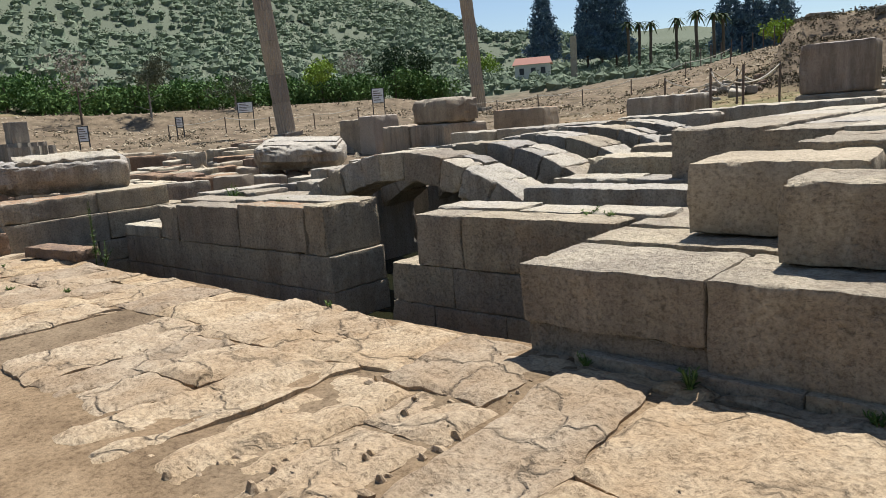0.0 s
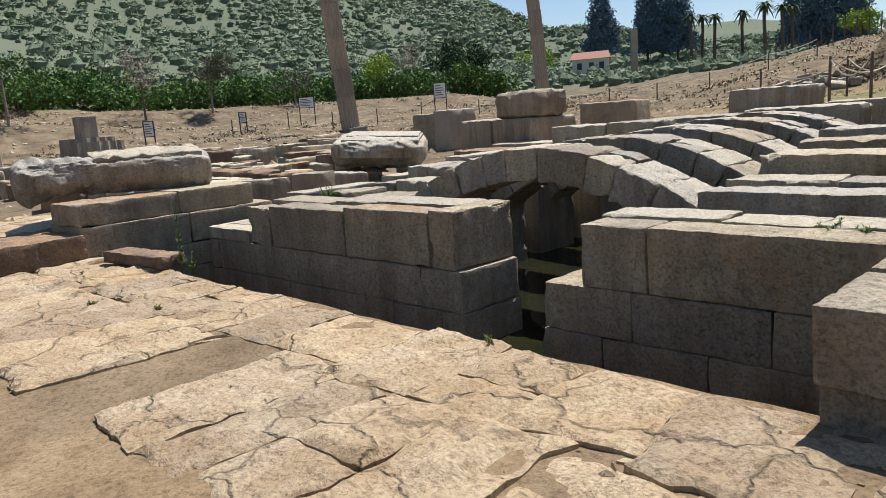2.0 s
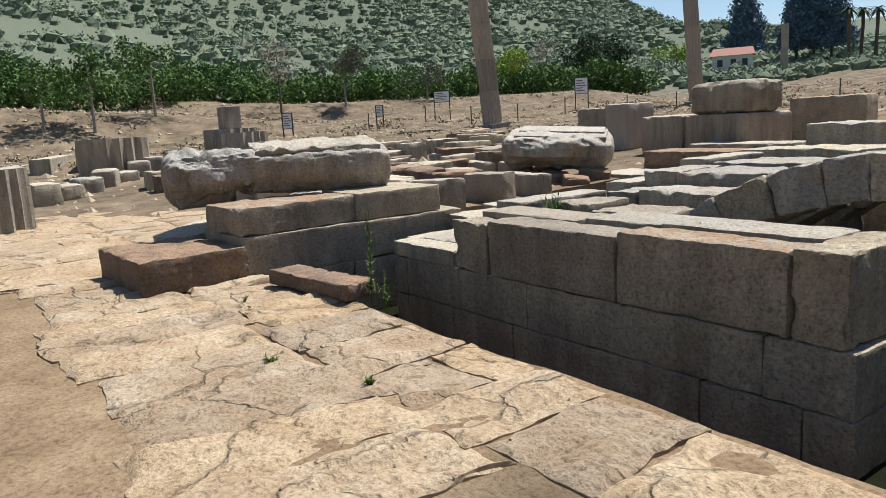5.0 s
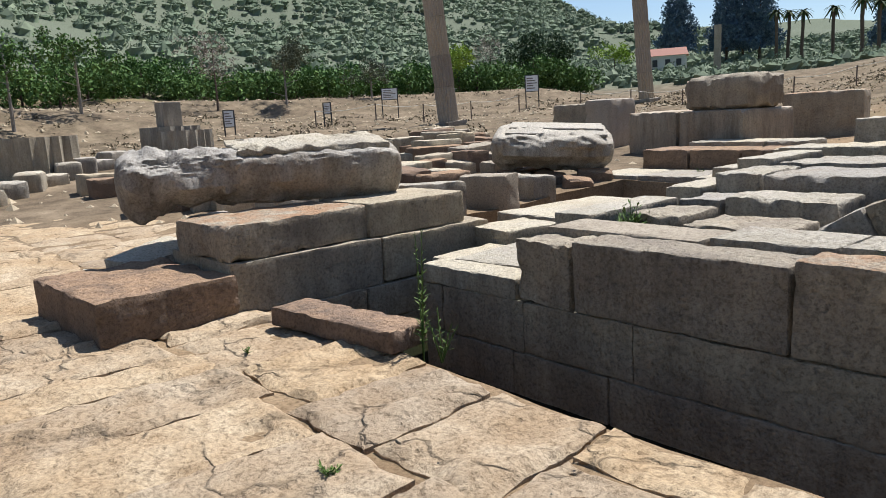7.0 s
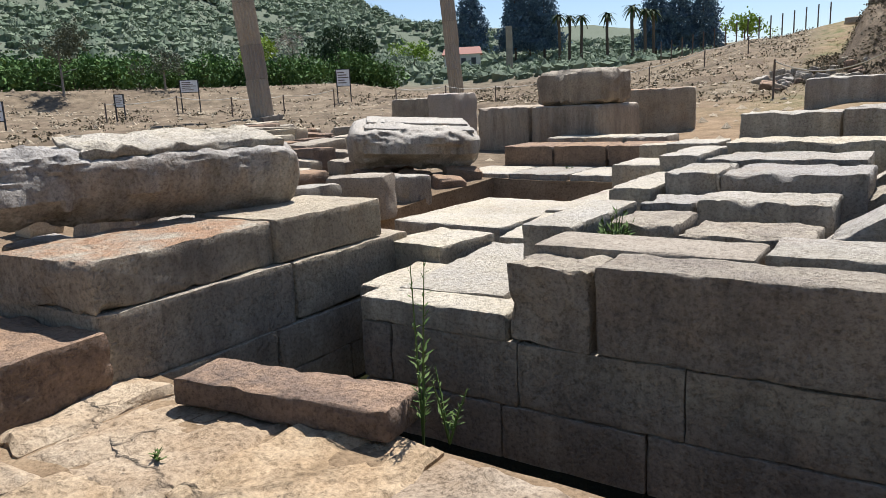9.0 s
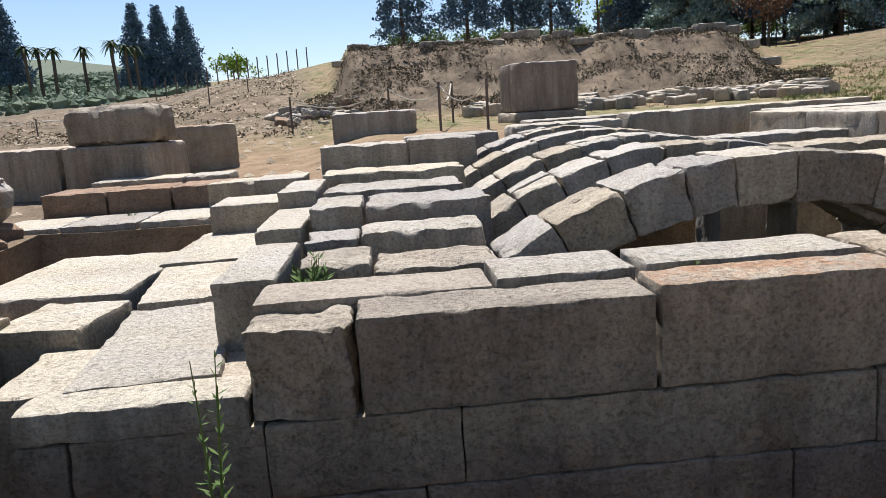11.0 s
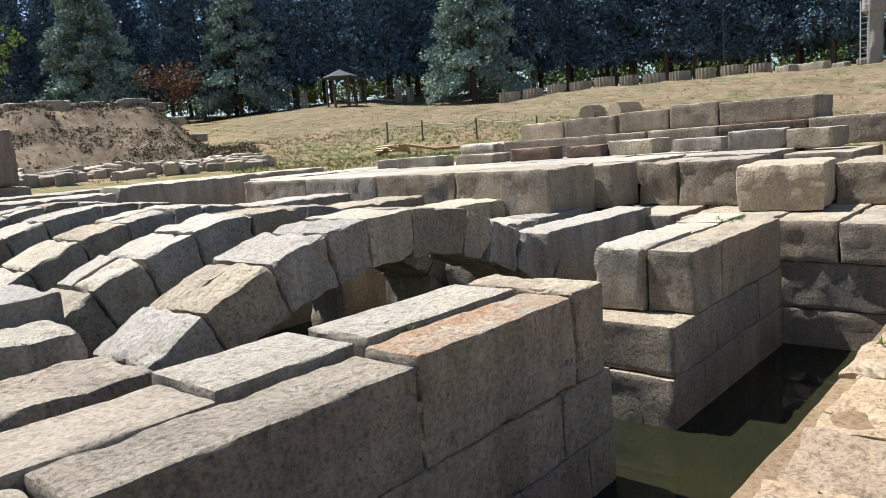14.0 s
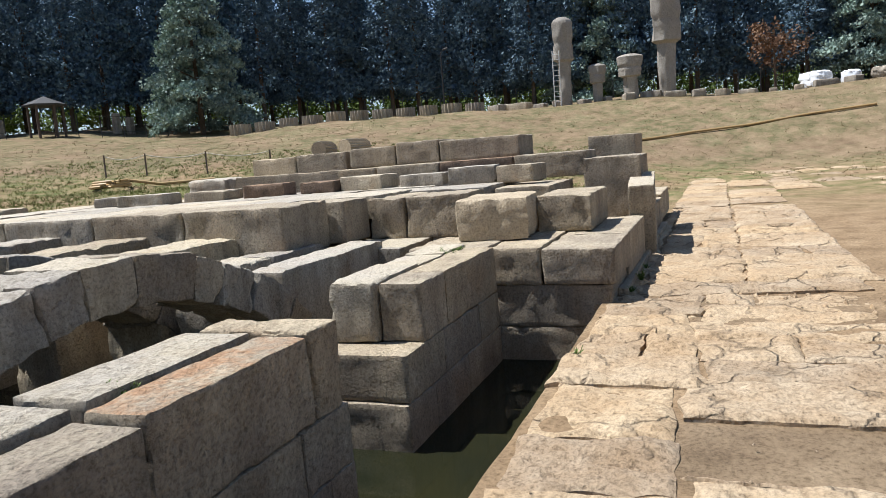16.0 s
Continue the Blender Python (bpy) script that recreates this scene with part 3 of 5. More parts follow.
def hewn_sweep(y0, y1, rx, rz, seed, square=0.55, under=0.45, swell=0.0, ends=5.0, rough=0.03, rings=44, sides=52):
    """A long weathered fragment: a squarish section along y, undercut below, rounded at its ends and flaked in layers."""
    t = np.linspace(-1, 1, rings + 1)
    a = np.linspace(0, 2 * math.pi, sides, endpoint=False)
    T, A = np.meshgrid(t, a, indexing="ij")
    T, A = T.ravel(), A.ravel()
    c, sn = np.cos(A), np.sin(A)
    x, z = np.sign(c) * np.abs(c) ** square, np.sign(sn) * np.abs(sn) ** square
    close = np.clip(1 - np.abs(T) ** ends, 0, 1) ** 0.45
    x = x * (1 - under * smooth(0.15, -1.0, z)) * (0.25 + 0.75 * close)
    z = z * (0.3 + 0.7 * close) * (1 + swell * smooth(-0.2, -0.9, T) * (z < 0))
    p = np.column_stack([rx * x, (y0 + y1) / 2 + T * (y1 - y0) / 2, rz * z])
    key = np.array([seed * 2.3, seed * 5.1, seed * 0.7])
    lay = np.floor(fbm(p * np.array([2.2, 1.5, 5.0]) + key, 3) * 3.5) / 3.5
    out = p * np.array([1, 0, 1])
    out /= np.maximum(np.linalg.norm(out, axis=1), 1e-6)[:, None]
    p = p + out * (rough * lay + 0.55 * rough * fbm(p * 7 + key, 4))[:, None]
    idx = np.arange((rings + 1) * sides).reshape(rings + 1, sides)
    nxt = np.roll(idx, -1, 1)
    f = np.stack([idx[:-1], nxt[:-1], nxt[1:], idx[1:]], -1).reshape(-1, 4)[:, ::-1].tolist()
    return p, f + [idx[0].tolist(), idx[-1][::-1].tolist()]


frag = thing("cornice_fragment", "long weathered marble cornice fragment lying on the block wall", "stone fragment", pose(-11.98, 4.32, 0.975, -0.5, 8, -17))
part("broken_end", mesh_from("broken_end", *hewn_sweep(-1.36, 0.0, 0.38, 0.25, 3, 0.5, 0.4, 0.45, 5.0, 0.065, 60, 64), LOGSTONE, True, 40), frag, None, "rounded broken end with pale flaked stone")
part("body", mesh_from("body", *hewn_sweep(-0.45, 1.22, 0.375, 0.265, 8, 0.36, 0.32, 0.0, 12.0, 0.04, 60, 64), LOGSTONE, True, 40), frag)
v, f = worn_box(0.62, 1.45, 0.07, 905, 0.035, 0.03, 0.045, 0.2)
part("split_layer", mesh_from("split_layer", v, f, MARBLE), frag, pose(-0.04, 0.36, 0.262, 0, 0, 2), "pale split layer on top")
for x, y, s, t in ((-12.4, 3.3, 0.52, 20), (-12.55, 2.75, 0.28, 50), (-12.9, 4.2, 0.34, 70)):
    block("rubble_stone", x - s / 2, x + s / 2, y - s * 0.7, y + s * 0.7, 0.0, s * 0.75, GREY, turn=(8, 5, t), label="small broken grey stone beside the wall end", category="stone", group="rubble by the wall", r=0.06, chip=0.1)
block("rubble_stone", -12.45, -12.1, 3.6, 4.1, 0.38, 0.62, GREY, turn=(0, 14, 20), label="grey stone wedged under the long fragment", category="stone", group="rubble by the wall", r=0.06, chip=0.1)

walkway = thing("pavement_west_ledge", "worn limestone slabs forming a low ledge beside the basin", "paving", kind="structure")
block("slab", -10.2, -9.17, FRONT - 0.005, 4.93, 0.12, 0.275, MARBLE, walkway, r=0.02, chip=0.07, res=0.05)
block("slab", -10.16, -9.44, 4.9, 6.42, 0.08, 0.288, MARBLE, walkway, turn=(0, 0, 7), r=0.02, chip=0.07, res=0.05)
block("slab", -10.32, -9.68, 6.46, 7.75, 0.05, 0.318, MARBLE, walkway, turn=(0, 0, 8), r=0.02, chip=0.06, res=0.06)
block("slab", -10.5, -9.55, 7.85, 9.6, 0.05, 0.32, MARBLE, walkway)
block("slab", -9.5, -9.1, 4.97, 6.0, 0.0, 0.24, OCHRE, walkway)
block("slab", -10.5, -10.1, 4.96, 5.72, -0.4, 0.24, MARBLE, walkway, turn=(0, 0, 4), r=0.02, chip=0.08)
block("stone_block", -10.86, -10.28, 5.76, 6.44, 0.02, 0.36, MARBLE, walkway, turn=(0, 0, -8), r=0.02, chip=0.14, res=0.05)
block("slab", -11.72, -10.46, 6.98, 8.72, 0.06, 0.29, MARBLE, walkway, turn=(0, 0, -3), r=0.02, chip=0.06, res=0.07)
block("slab", -11.62, -10.5, 7.1, 8.65, -0.42, 0.055, WALLSTONE, walkway, turn=(0, 0, -3), res=0.12)
block("slab", -10.95, -10.2, 8.8, 11.0, -1.2, -0.1, MARBLE, walkway, res=0.15)
for z0, z1 in ((-1.3, -0.63), (-0.62, -0.26), (-0.25, 0.115)):
    block("stone_block", -10.2, -9.985, FRONT + 0.004, 5.40, z0, z1, WALLSTONE, walkway, res=0.1)

# ---- parallel rows beside the arches ----
kerb = thing("wall_row_west", "line of low marble blocks running beside the arches", "wall", kind="structure")
for x0, x1, y0, y1, z in ((-9.46, -9.12, 5.4, 6.6, 0.63), (-9.5, -9.15, 7.0, 8.25, 0.67), (-9.5, -9.14, 8.3, 9.5, 0.82), (-10.4, -9.45, 9.4, 10.3, 0.62), (-10.1, -9.5, 10.5, 11.3, 0.78)):
    block("stone_block", x0, x1, y0, y1, -0.6, z, MARBLE, kerb, r=0.016, chip=0.09)


def row(y0, y1, z, joints, label="parallel row of weathered marble blocks behind the basin"):
    w = thing("wall_row", label, "wall", kind="structure")
    for a, b in zip(joints, joints[1:]):
        block("stone_block", a + 0.01, b - 0.012, y0, y1, -0.7, z + random.uniform(-0.03, 0.03), random.choice((MARBLE, MARBLE, GREY, WALLSTONE)), w, r=0.02, chip=0.16, res=0.06, amp=0.022)


row(5.78, 6.36, 0.58, (-9.05, -8.6, -7.82))
row(6.55, 7.05, 0.63, (-9.1, -8.7, -7.8))
row(7.15, 7.95, 0.78, (-9.1, -8.68, -7.66))
row(8.35, 9.2, 0.80, (-9.1, -7.75))
row(10.75, 11.5, 1.10, (-9.3, -8.2, -7.3))
row(9.6, 10.4, 0.86, (-9.2, -7.6))
row(5.98, 6.38, 0.655, (-4.25, -2.25), "parallel row of weathered marble blocks east of the arches")
row(6.62, 7.1, 0.70, (-4.3, -3.4, -2.4), "parallel row of weathered marble blocks east of the arches")
row(7.3, 7.95, 0.85, (-4.3, -3.0), "parallel row of weathered marble blocks east of the arches")
row(8.5, 9.1, 0.87, (-4.4, -2.9), "parallel row of weathered marble blocks east of the arches")
row(9.8, 10.5, 0.95, (-4.6, -2.9), "parallel row of weathered marble blocks east of the arches")


# ---- arches ----
def arch(y0, y1, top, label, cx=-5.98, outer=3.2, thick=0.33, n=13, seed=0):
    a = thing("stone_arch", label, "arch", group="row of parallel arches")
    half = math.asin(2.45 / outer)
    rnd = random.Random(seed)
    cuts = [-half + 2 * half * (k + (rnd.uniform(-0.22, 0.22) if 0 < k < n else 0)) / n for k in range(n + 1)]
    for k in range(n):
        SEED[0] += 1
        t0, t1 = cuts[k], cuts[k + 1]
        split = [y0, y0 + (y1 - y0) * rnd.uniform(0.4, 0.6), y1] if rnd.random() < 0.55 else [y0, y1]
        for ya, yb in zip(split, split[1:]):
            SEED[0] += 1
            length = outer * (t1 - t0) - 0.008
            v, f = worn_box(length, yb - ya - 0.006, thick, SEED[0], 0.05, 0.022, 0.022, 0.1)
            ang = (t0 + t1) / 2 + v[:, 0] / outer
            rad = outer - thick / 2 + v[:, 2] + rnd.uniform(-0.012, 0.012)
            w = np.stack([rad * np.sin(ang), v[:, 1], rad * np.cos(ang)], 1)
            o = w.mean(0)
            part("voussoir", mesh_from("voussoir", w - o, f, WALLSTONE if (k + int(y0 * 7)) % 4 == 0 else GREY), a, pose(cx + o[0], (ya + yb) / 2 + o[1], top - outer + o[2]))
    return a


arch(5.96, 6.60, 1.06, "flat segmental arch of weathered grey marble voussoirs", seed=3)
arch(7.28, 7.92, 1.08, "flat segmental arch of weathered grey marble voussoirs", seed=4)
arch(8.58, 9.22, 1.10, "flat segmental arch of weathered grey marble voussoirs", seed=5)
arch(9.92, 10.55, 1.13, "flat segmental arch of weathered grey marble voussoirs", seed=6)
arch(11.2, 11.8, 1.15, "flat segmental arch of weathered grey marble voussoirs", seed=7)

# ---- upper terrace to the east ----
terrace = thing("wall_terrace_east", "rough-faced marble block wall carrying a paved terrace", "wall", kind="structure")
for y0, y1 in ((6.72, 8.0), (8.01, 9.3), (9.31, 10.7), (10.71, 12.2)):
    block("stone_block", -3.02, -2.1, y0, y1 - 0.01, 0.62, 1.15, GREY if y0 > 9 else WALLSTONE, terrace, r=0.016, chip=0.06, amp=0.014)
    block("footing_block", -2.98, -2.1, y0, y1 - 0.01, -0.3, 0.615, WALLSTONE, terrace)
block("stone_block", -2.09, -1.5, 6.5, 7.4, 0.64, 1.12, WALLSTONE, terrace, chip=0.08)
for y0, y1, x in ((6.03, 6.5, -1.5), (5.30, 6.02, -1.5)):
    block("stone_block", x, x + 0.9, y0, y1 - 0.01, 0.6, 1.09, WALLSTONE, terrace, amp=0.016)
v, f = worn_box(1.0, 0.8, 0.46, 77, 0.045, 0.05, 0.014, 0.09)
tagged(part("rounded_block", mesh_from("rounded_block", v, f, OCHRE), None, pose(-1.42, 4.88, 0.815, 0, 0, 6)), "ochre block with a rounded top on the plinth", "stone block")
block("hewn_block", -1.17, 0.15, 3.88, 4.5, 0.57, 0.99, WALLSTONE, label="large hewn limestone block standing on the plinth", category="stone block", r=0.016, chip=0.08, amp=0.016, res=0.06)
block("leaning_slab", 0.5, 1.7, 3.36, 3.70, 0.02, 1.02, GREY, turn=(0, -6, 4), label="pale marble slab leaning against the plinth", category="stone slab", r=0.016)
paving_up = thing("pavement_terrace", "pale worn slabs paving the raised terrace", "paving", kind="structure")
ys = [5.32, 6.4, 7.5, 8.4, 9.5, 10.6, 11.8, 13.0, 14.2]
for k, (a, b) in enumerate(zip(ys, ys[1:])):
    xs = [(-0.55 if b < 6.5 else -1.48 if b < 7.6 else -2.08), -0.5 + 0.2 * (k % 3), 0.6 - 0.2 * (k % 2), 1.5]
    for c, d in zip(xs, xs[1:]):
        if d - c > 0.15:
            block("slab", c + 0.012, d - 0.012, a + 0.012, b - 0.012, 0.85, 1.12 + random.uniform(-0.012, 0.012), GREY, paving_up, r=0.02, res=0.12)
block("slab", -0.15, 1.4, 4.55, 5.3, 0.5, 1.06, WALLSTONE, paving_up)

tiers = thing("wall_tiers_east", "three tiers of reddish and grey blocks behind the terrace", "wall", kind="structure")
for xs, ysq, z0, z1, mats in ((1.25, (4.3, 5.4, 6.6, 7.7, 8.4), 1.10, 1.46, (WALLSTONE, BROWN, WALLSTONE)), (2.1, (5.5, 6.9, 7.7, 8.6), 1.45, 1.80, (WALLSTONE, OCHRE, WALLSTONE)), (2.2, (8.7, 9.75, 10.7), 1.2, 1.74, (WALLSTONE, OCHRE))):
    for k, (a, b) in enumerate(zip(ysq, ysq[1:])):
        block("stone_block", xs, xs + 0.95, a + 0.01, b - 0.015, z0, z1 + random.uniform(-0.03, 0.03), mats[k % len(mats)], tiers, r=0.016, chip=0.12)
block("stone_block", 2.05, 3.2, 5.4, 11.0, 0.6, 1.44, WALLSTONE, tiers, res=0.2)
for y0, y1, x, z in ((3.55, 4.35, 1.2, 1.34), (3.75, 4.5, 2.6, 1.66)):
    block("stone_block", x, x + 1.1, y0, y1, 0.4, z, WALLSTONE, tiers, chip=0.1)
rnd = random.Random(11)
for k, (x, y, w, h) in enumerate(((0.3, 8.9, 0.7, 0.22), (0.4, 8.0, 0.6, 0.2), (0.5, 7.2, 0.75, 0.24), (0.6, 6.3, 0.7, 0.2), (0.5, 5.5, 0.7, 0.26), (0.1, 9.8, 0.8, 0.18), (0.4, 4.85, 0.55, 0.24), (-0.2, 10.8, 0.9, 0.2), (0.3, 11.9, 0.8, 0.18))):
    block("terrace_stone", x, x + 0.5, y, y + w, 1.1, 1.1 + h, rnd.choice((WALLSTONE, BROWN, GREY)), turn=(0, 0, rnd.uniform(-12, 12)), label="low rough stone lying on the terrace paving", category="stone", group="stones on the terrace", r=0.016, chip=0.12)
block("boulder", 3.3, 4.1, 12.2, 13.2, 1.0, 1.45, GREY, label="pale boulder at the end of the terrace wall", category="stone", r=0.12, chip=0.15)


# ---- paving beside the basin ----
def slab_mesh(c, z, drop, seed, res):
    """An irregular paving slab between four corners, ragged, with a flaked top."""
    c = np.asarray(c, float)
    nu = int(np.clip(np.linalg.norm(c[1] - c[0]) / res, 3, 30))
    nv = int(np.clip(np.linalg.norm(c[3] - c[0]) / res, 3, 30))
    U, V = np.meshgrid(np.arange(-1, nu + 2), np.arange(-1, nv + 2), indexing="ij")
    u, w = np.clip(U / nu, 0, 1).ravel(), np.clip(V / nv, 0, 1).ravel()
    p = ((1 - u) * (1 - w))[:, None] * c[0] + (u * (1 - w))[:, None] * c[1] + (u * w)[:, None] * c[2] + ((1 - u) * w)[:, None] * c[3]
    edge = np.minimum(np.minimum(u, 1 - u) * nu, np.minimum(w, 1 - w) * nv)
    q = np.column_stack([p, np.full(len(p), seed * 0.37)])
    rag = np.stack([fbm(q * 4.3 + 5, 3), fbm(q * 4.3 + 55, 3)], 1) * 0.038 * np.clip(1.8 - edge, 0, 1)[:, None]
    p = p + rag
    q3 = np.column_stack([p, np.zeros(len(p))])
    flake = np.floor(fbm(q3 * np.array([5.2, 2.4, 1]) + seed, 4) * 3.2) / 3.2
    core = np.clip((edge - 0.1) / 1.2, 0, 1)
    h = z - 0.009 * (1 - core) + (0.08 + 0.92 * core) * (0.032 * flake + 0.006) + 0.007 * fbm(q3 * 9, 3) - 0.035 * np.clip(vn(q3 * 4.1 + 9) - 0.40, 0, 1) - 0.012 * np.clip(vn(q3 * 11.0 + 3) - 0.35, 0, 1) - 0.010 * (edge < 0.5)
    skirt = ((U < 0) | (U > nu) | (V < 0) | (V > nv)).ravel()
    h = np.where(skirt, z - drop, h)
    idx = np.arange(U.size).reshape(U.shape)
    f = np.stack([idx[:-1, :-1], idx[1:, :-1], idx[1:, 1:], idx[:-1, 1:]], -1).reshape(-1, 4)
    return np.column_stack([p, h]), f


strip = thing("pavement", "cracked cream limestone slabs paving the edge of the basin", "pavement", kind="structure")
rnd = random.Random(21)


def lay(xs, near, back, slant, res=0.038, top=0.03):
    """A row of long slabs across the strip, their joints running away from the basin."""
    lean = [slant + rnd.uniform(-0.05, 0.05) for _ in xs]
    for k in range(len(xs) - 1):
        ya, yb = near(xs[k]), back(xs[k])
        if yb - ya < 0.15:
            continue
        cuts = [ya] + ([ya + (yb - ya) * rnd.uniform(0.35, 0.65)] if rnd.random() < 0.3 else []) + [yb]
        for y0, y1 in zip(cuts, cuts[1:]):
            g = rnd.uniform(0.001, 0.009)
            px = lambda i, y: xs[i] + lean[i] * (y - 2.6)
            j = [rnd.uniform(-0.04, 0.04) for _ in range(4)]
            c = ((px(k, y0) + g, y0 + g + j[0]), (px(k + 1, y0) - g, y0 + g + j[1]), (px(k + 1, y1) - g, y1 - g + j[2] * 0.5), (px(k, y1) + g, y1 - g + j[3] * 0.5))
            v, f = slab_mesh(c, top + rnd.uniform(-0.005, 0.006), 0.12, k + y0, res)
            o = v.mean(0)
            part("paving_slab", mesh_from("paving_slab", v - o, f, PAVING), strip, pose(*o))


def steps_of(lo, hi, least, most):
    out = [lo]
    while out[-1] < hi:
        out.append(out[-1] + rnd.uniform(least, most))
    return out


edge = lambda x: 3.42 if x > -2.6 else 3.57 + 0.04 * math.sin(x * 2.3)
lay(steps_of(-12.0, -8.9, 0.55, 1.05) + [-8.2, -7.5, -6.88, -6.36, -5.72, -4.9, -4.2, -3.6, -2.92, -2.16], lambda x: 2.72 + 0.06 * math.sin(x * 3), edge, -0.04)
gap_lo, gap_hi = -6.16, -5.4
lay(steps_of(-12.0, gap_lo - 0.45, 0.42, 0.75) + [gap_lo], lambda x: 1.46 + 0.09 * math.sin(x * 2.1), lambda x: 2.71 + 0.06 * math.sin(x * 3), 0.08)
lay([gap_hi, -4.74, -4.3, -3.75, -3.2], lambda x: 1.47 if x < -4.1 else 1.22, lambda x: 2.71 + 0.06 * math.sin(x * 3), -0.02)
lay([-3.2, -2.62, -2.1], lambda x: 1.36, lambda x: 2.71, -0.06, top=0.008)
# smooth pale slab and the wide slabs beside it
lay([-2.06, -1.49], lambda x: 1.25, lambda x: 3.29, -0.09)
lay([-1.48, -0.1, 1.1, 2.3, 3.3, 4.4, 5.6, 7.0], lambda x: 2.3, lambda x: 3.28, 0.02)
lay([-1.44, -0.7, 0.3, 1.1, 2.3, 3.3, 4.4, 5.6, 7.0], lambda x: 1.1, lambda x: 2.28, 0.05)
lay([-2.5, -1.3, 0.0, 1.2, 2.6, 4.0, 5.5, 7.0], lambda x: 3.30, lambda x: 3.47, 0.0)
lay(steps_of(-20.2, -12.3, 0.7, 1.2) + [-12.02], lambda x: 1.1, lambda x: 3.1, 0.05, 0.1)
lay(steps_of(-20.2, -12.9, 0.7, 1.3), lambda x: 3.12, lambda x: 5.3, 0.0, 0.1)
lay(steps_of(-23.5, -14.2, 0.8, 1.5), lambda x: 5.35 + 0.2 * math.sin(x * 4), lambda x: 7.6 + 0.3 * math.sin(x * 2), 0.1, 0.12)
lay(steps_of(-26.5, -20.6, 0.8, 1.5), lambda x: 0.9 + 0.2 * math.sin(x * 4), lambda x: 4.6, 0.1, 0.14)
for k in range(95):
    x, y = rnd.uniform(-3.15, -2.05), rnd.uniform(1.3, 3.2)
    w = rnd.uniform(0.012, 0.055)
    c = ((x - w, y - w * 0.6), (x + w * 0.9, y - w * 0.5), (x + w * 0.7, y + w * 0.6), (x - w * 0.8, y + w * 0.4))
    if x < -2.7 and 1.7 < y < 2.6:
        continue
    v, f = slab_mesh(c, 0.004 + rnd.uniform(0, 0.012), 0.05, k * 3.1, 0.04)
    o = v.mean(0)
    part("paving_chip", mesh_from("paving_chip", v - o, f, PAVING), strip, pose(*o, 0, 0, 0))
far_strip = thing("pavement_far", "wide worn slab paving beyond the plinth", "pavement", kind="structure")
for i in range(17):
    for q in range(7):
        xa, ya = 7 + i * 1.35 + (q % 2) * 0.5, 3.5 - (q + 1) * 1.15
        if ya < 0.2 and xa < 10.5 or rnd.random() < 0.08:
            continue
        c = ((xa, ya), (xa + 1.31, ya), (xa + 1.31, ya + 1.11), (xa, ya + 1.11))
        v, f = slab_mesh(c, 0.05 + rnd.uniform(-0.012, 0.012), 0.12, i + q * 31, 0.16)
        o = v.mean(0)
        part("paving_slab", mesh_from("paving_slab", v - o, f, PAVING), far_strip, pose(*o))

# ---- trees ----
def leaf_cloud(centres, sizes, seed, per=9, flat=0.8):
    """Many small leaf tufts: each is a few crossed triangles round its centre."""
    r = np.random.RandomState(seed)
    c = np.repeat(np.asarray(centres, float), per, 0)
    s = np.repeat(np.asarray(sizes, float), per)
    mid = c + r.normal(0, 0.42, c.shape) * s[:, None]
    a, b = r.normal(size=c.shape), r.normal(size=c.shape)
    a /= np.linalg.norm(a, axis=1)[:, None]
    b -= (a * b).sum(1)[:, None] * a
    b /= np.linalg.norm(b, axis=1)[:, None]
    a, b = a * (s * r.uniform(0.4, 0.9, len(s)))[:, None], b * (s * r.uniform(0.25, 0.6, len(s)))[:, None]
    v = np.stack([mid - a * 0.5, mid + b * 0.5, mid + a * 0.5, mid - b * 0.45], 1).reshape(-1, 3)
    f = np.arange(len(v)).reshape(-1, 4)
    return v, f


def limbs(height, r0, n, reach, seed, start=0.15, up=0.3):
    rnd = random.Random(seed)
    bits = [tube([(0, 0, -0.3), (0.03, 0.02, height * 0.3), (-0.05, 0.05, height * 0.65), (0, 0, height)], [r0, r0 * 0.8, r0 * 0.5, r0 * 0.12], 7)]
    for k in range(n):
        z = height * (start + (0.95 - start) * k / n)
        t, l = rnd.uniform(0, 6.28), reach * (1 - 0.6 * k / n) * rnd.uniform(0.6, 1)
        bits.append(tube([(0, 0, z), (l * 0.5 * math.cos(t), l * 0.5 * math.sin(t), z + l * up * 0.6), (l * math.cos(t + 0.2), l * math.sin(t + 0.2), z + l * up)], [r0 * 0.3, r0 * 0.18, 0.02], 5))
    return joined(*bits)


def conifer_mesh(seed, height, width, skirt=0.12, density=620, pointed=0.85, size=0.42):
    r = np.random.RandomState(seed)
    t = r.uniform(0, 1, density * 2)
    keep = r.uniform(0, 1, len(t)) < 1.05 - pointed * t
    t = t[keep][:density]
    ang = r.uniform(0, 6.283, len(t))
    wave = 0.76 + 0.24 * np.sin(t * 31 + ang * 2 + seed) * r.uniform(0.2, 1, len(t)) + 0.2 * np.sin(ang * 3 + t * 11 + seed)
    rad = width * 0.5 * (1 - t ** 1.3 * pointed) * wave * np.sqrt(r.uniform(0.25, 1, len(t)))
    z = height * (skirt + (1 - skirt) * t) - rad * 0.25
    return leaf_cloud(np.column_stack([rad * np.cos(ang), rad * np.sin(ang), z]), np.full(len(t), size) * r.uniform(0.7, 1.4, len(t)), seed)


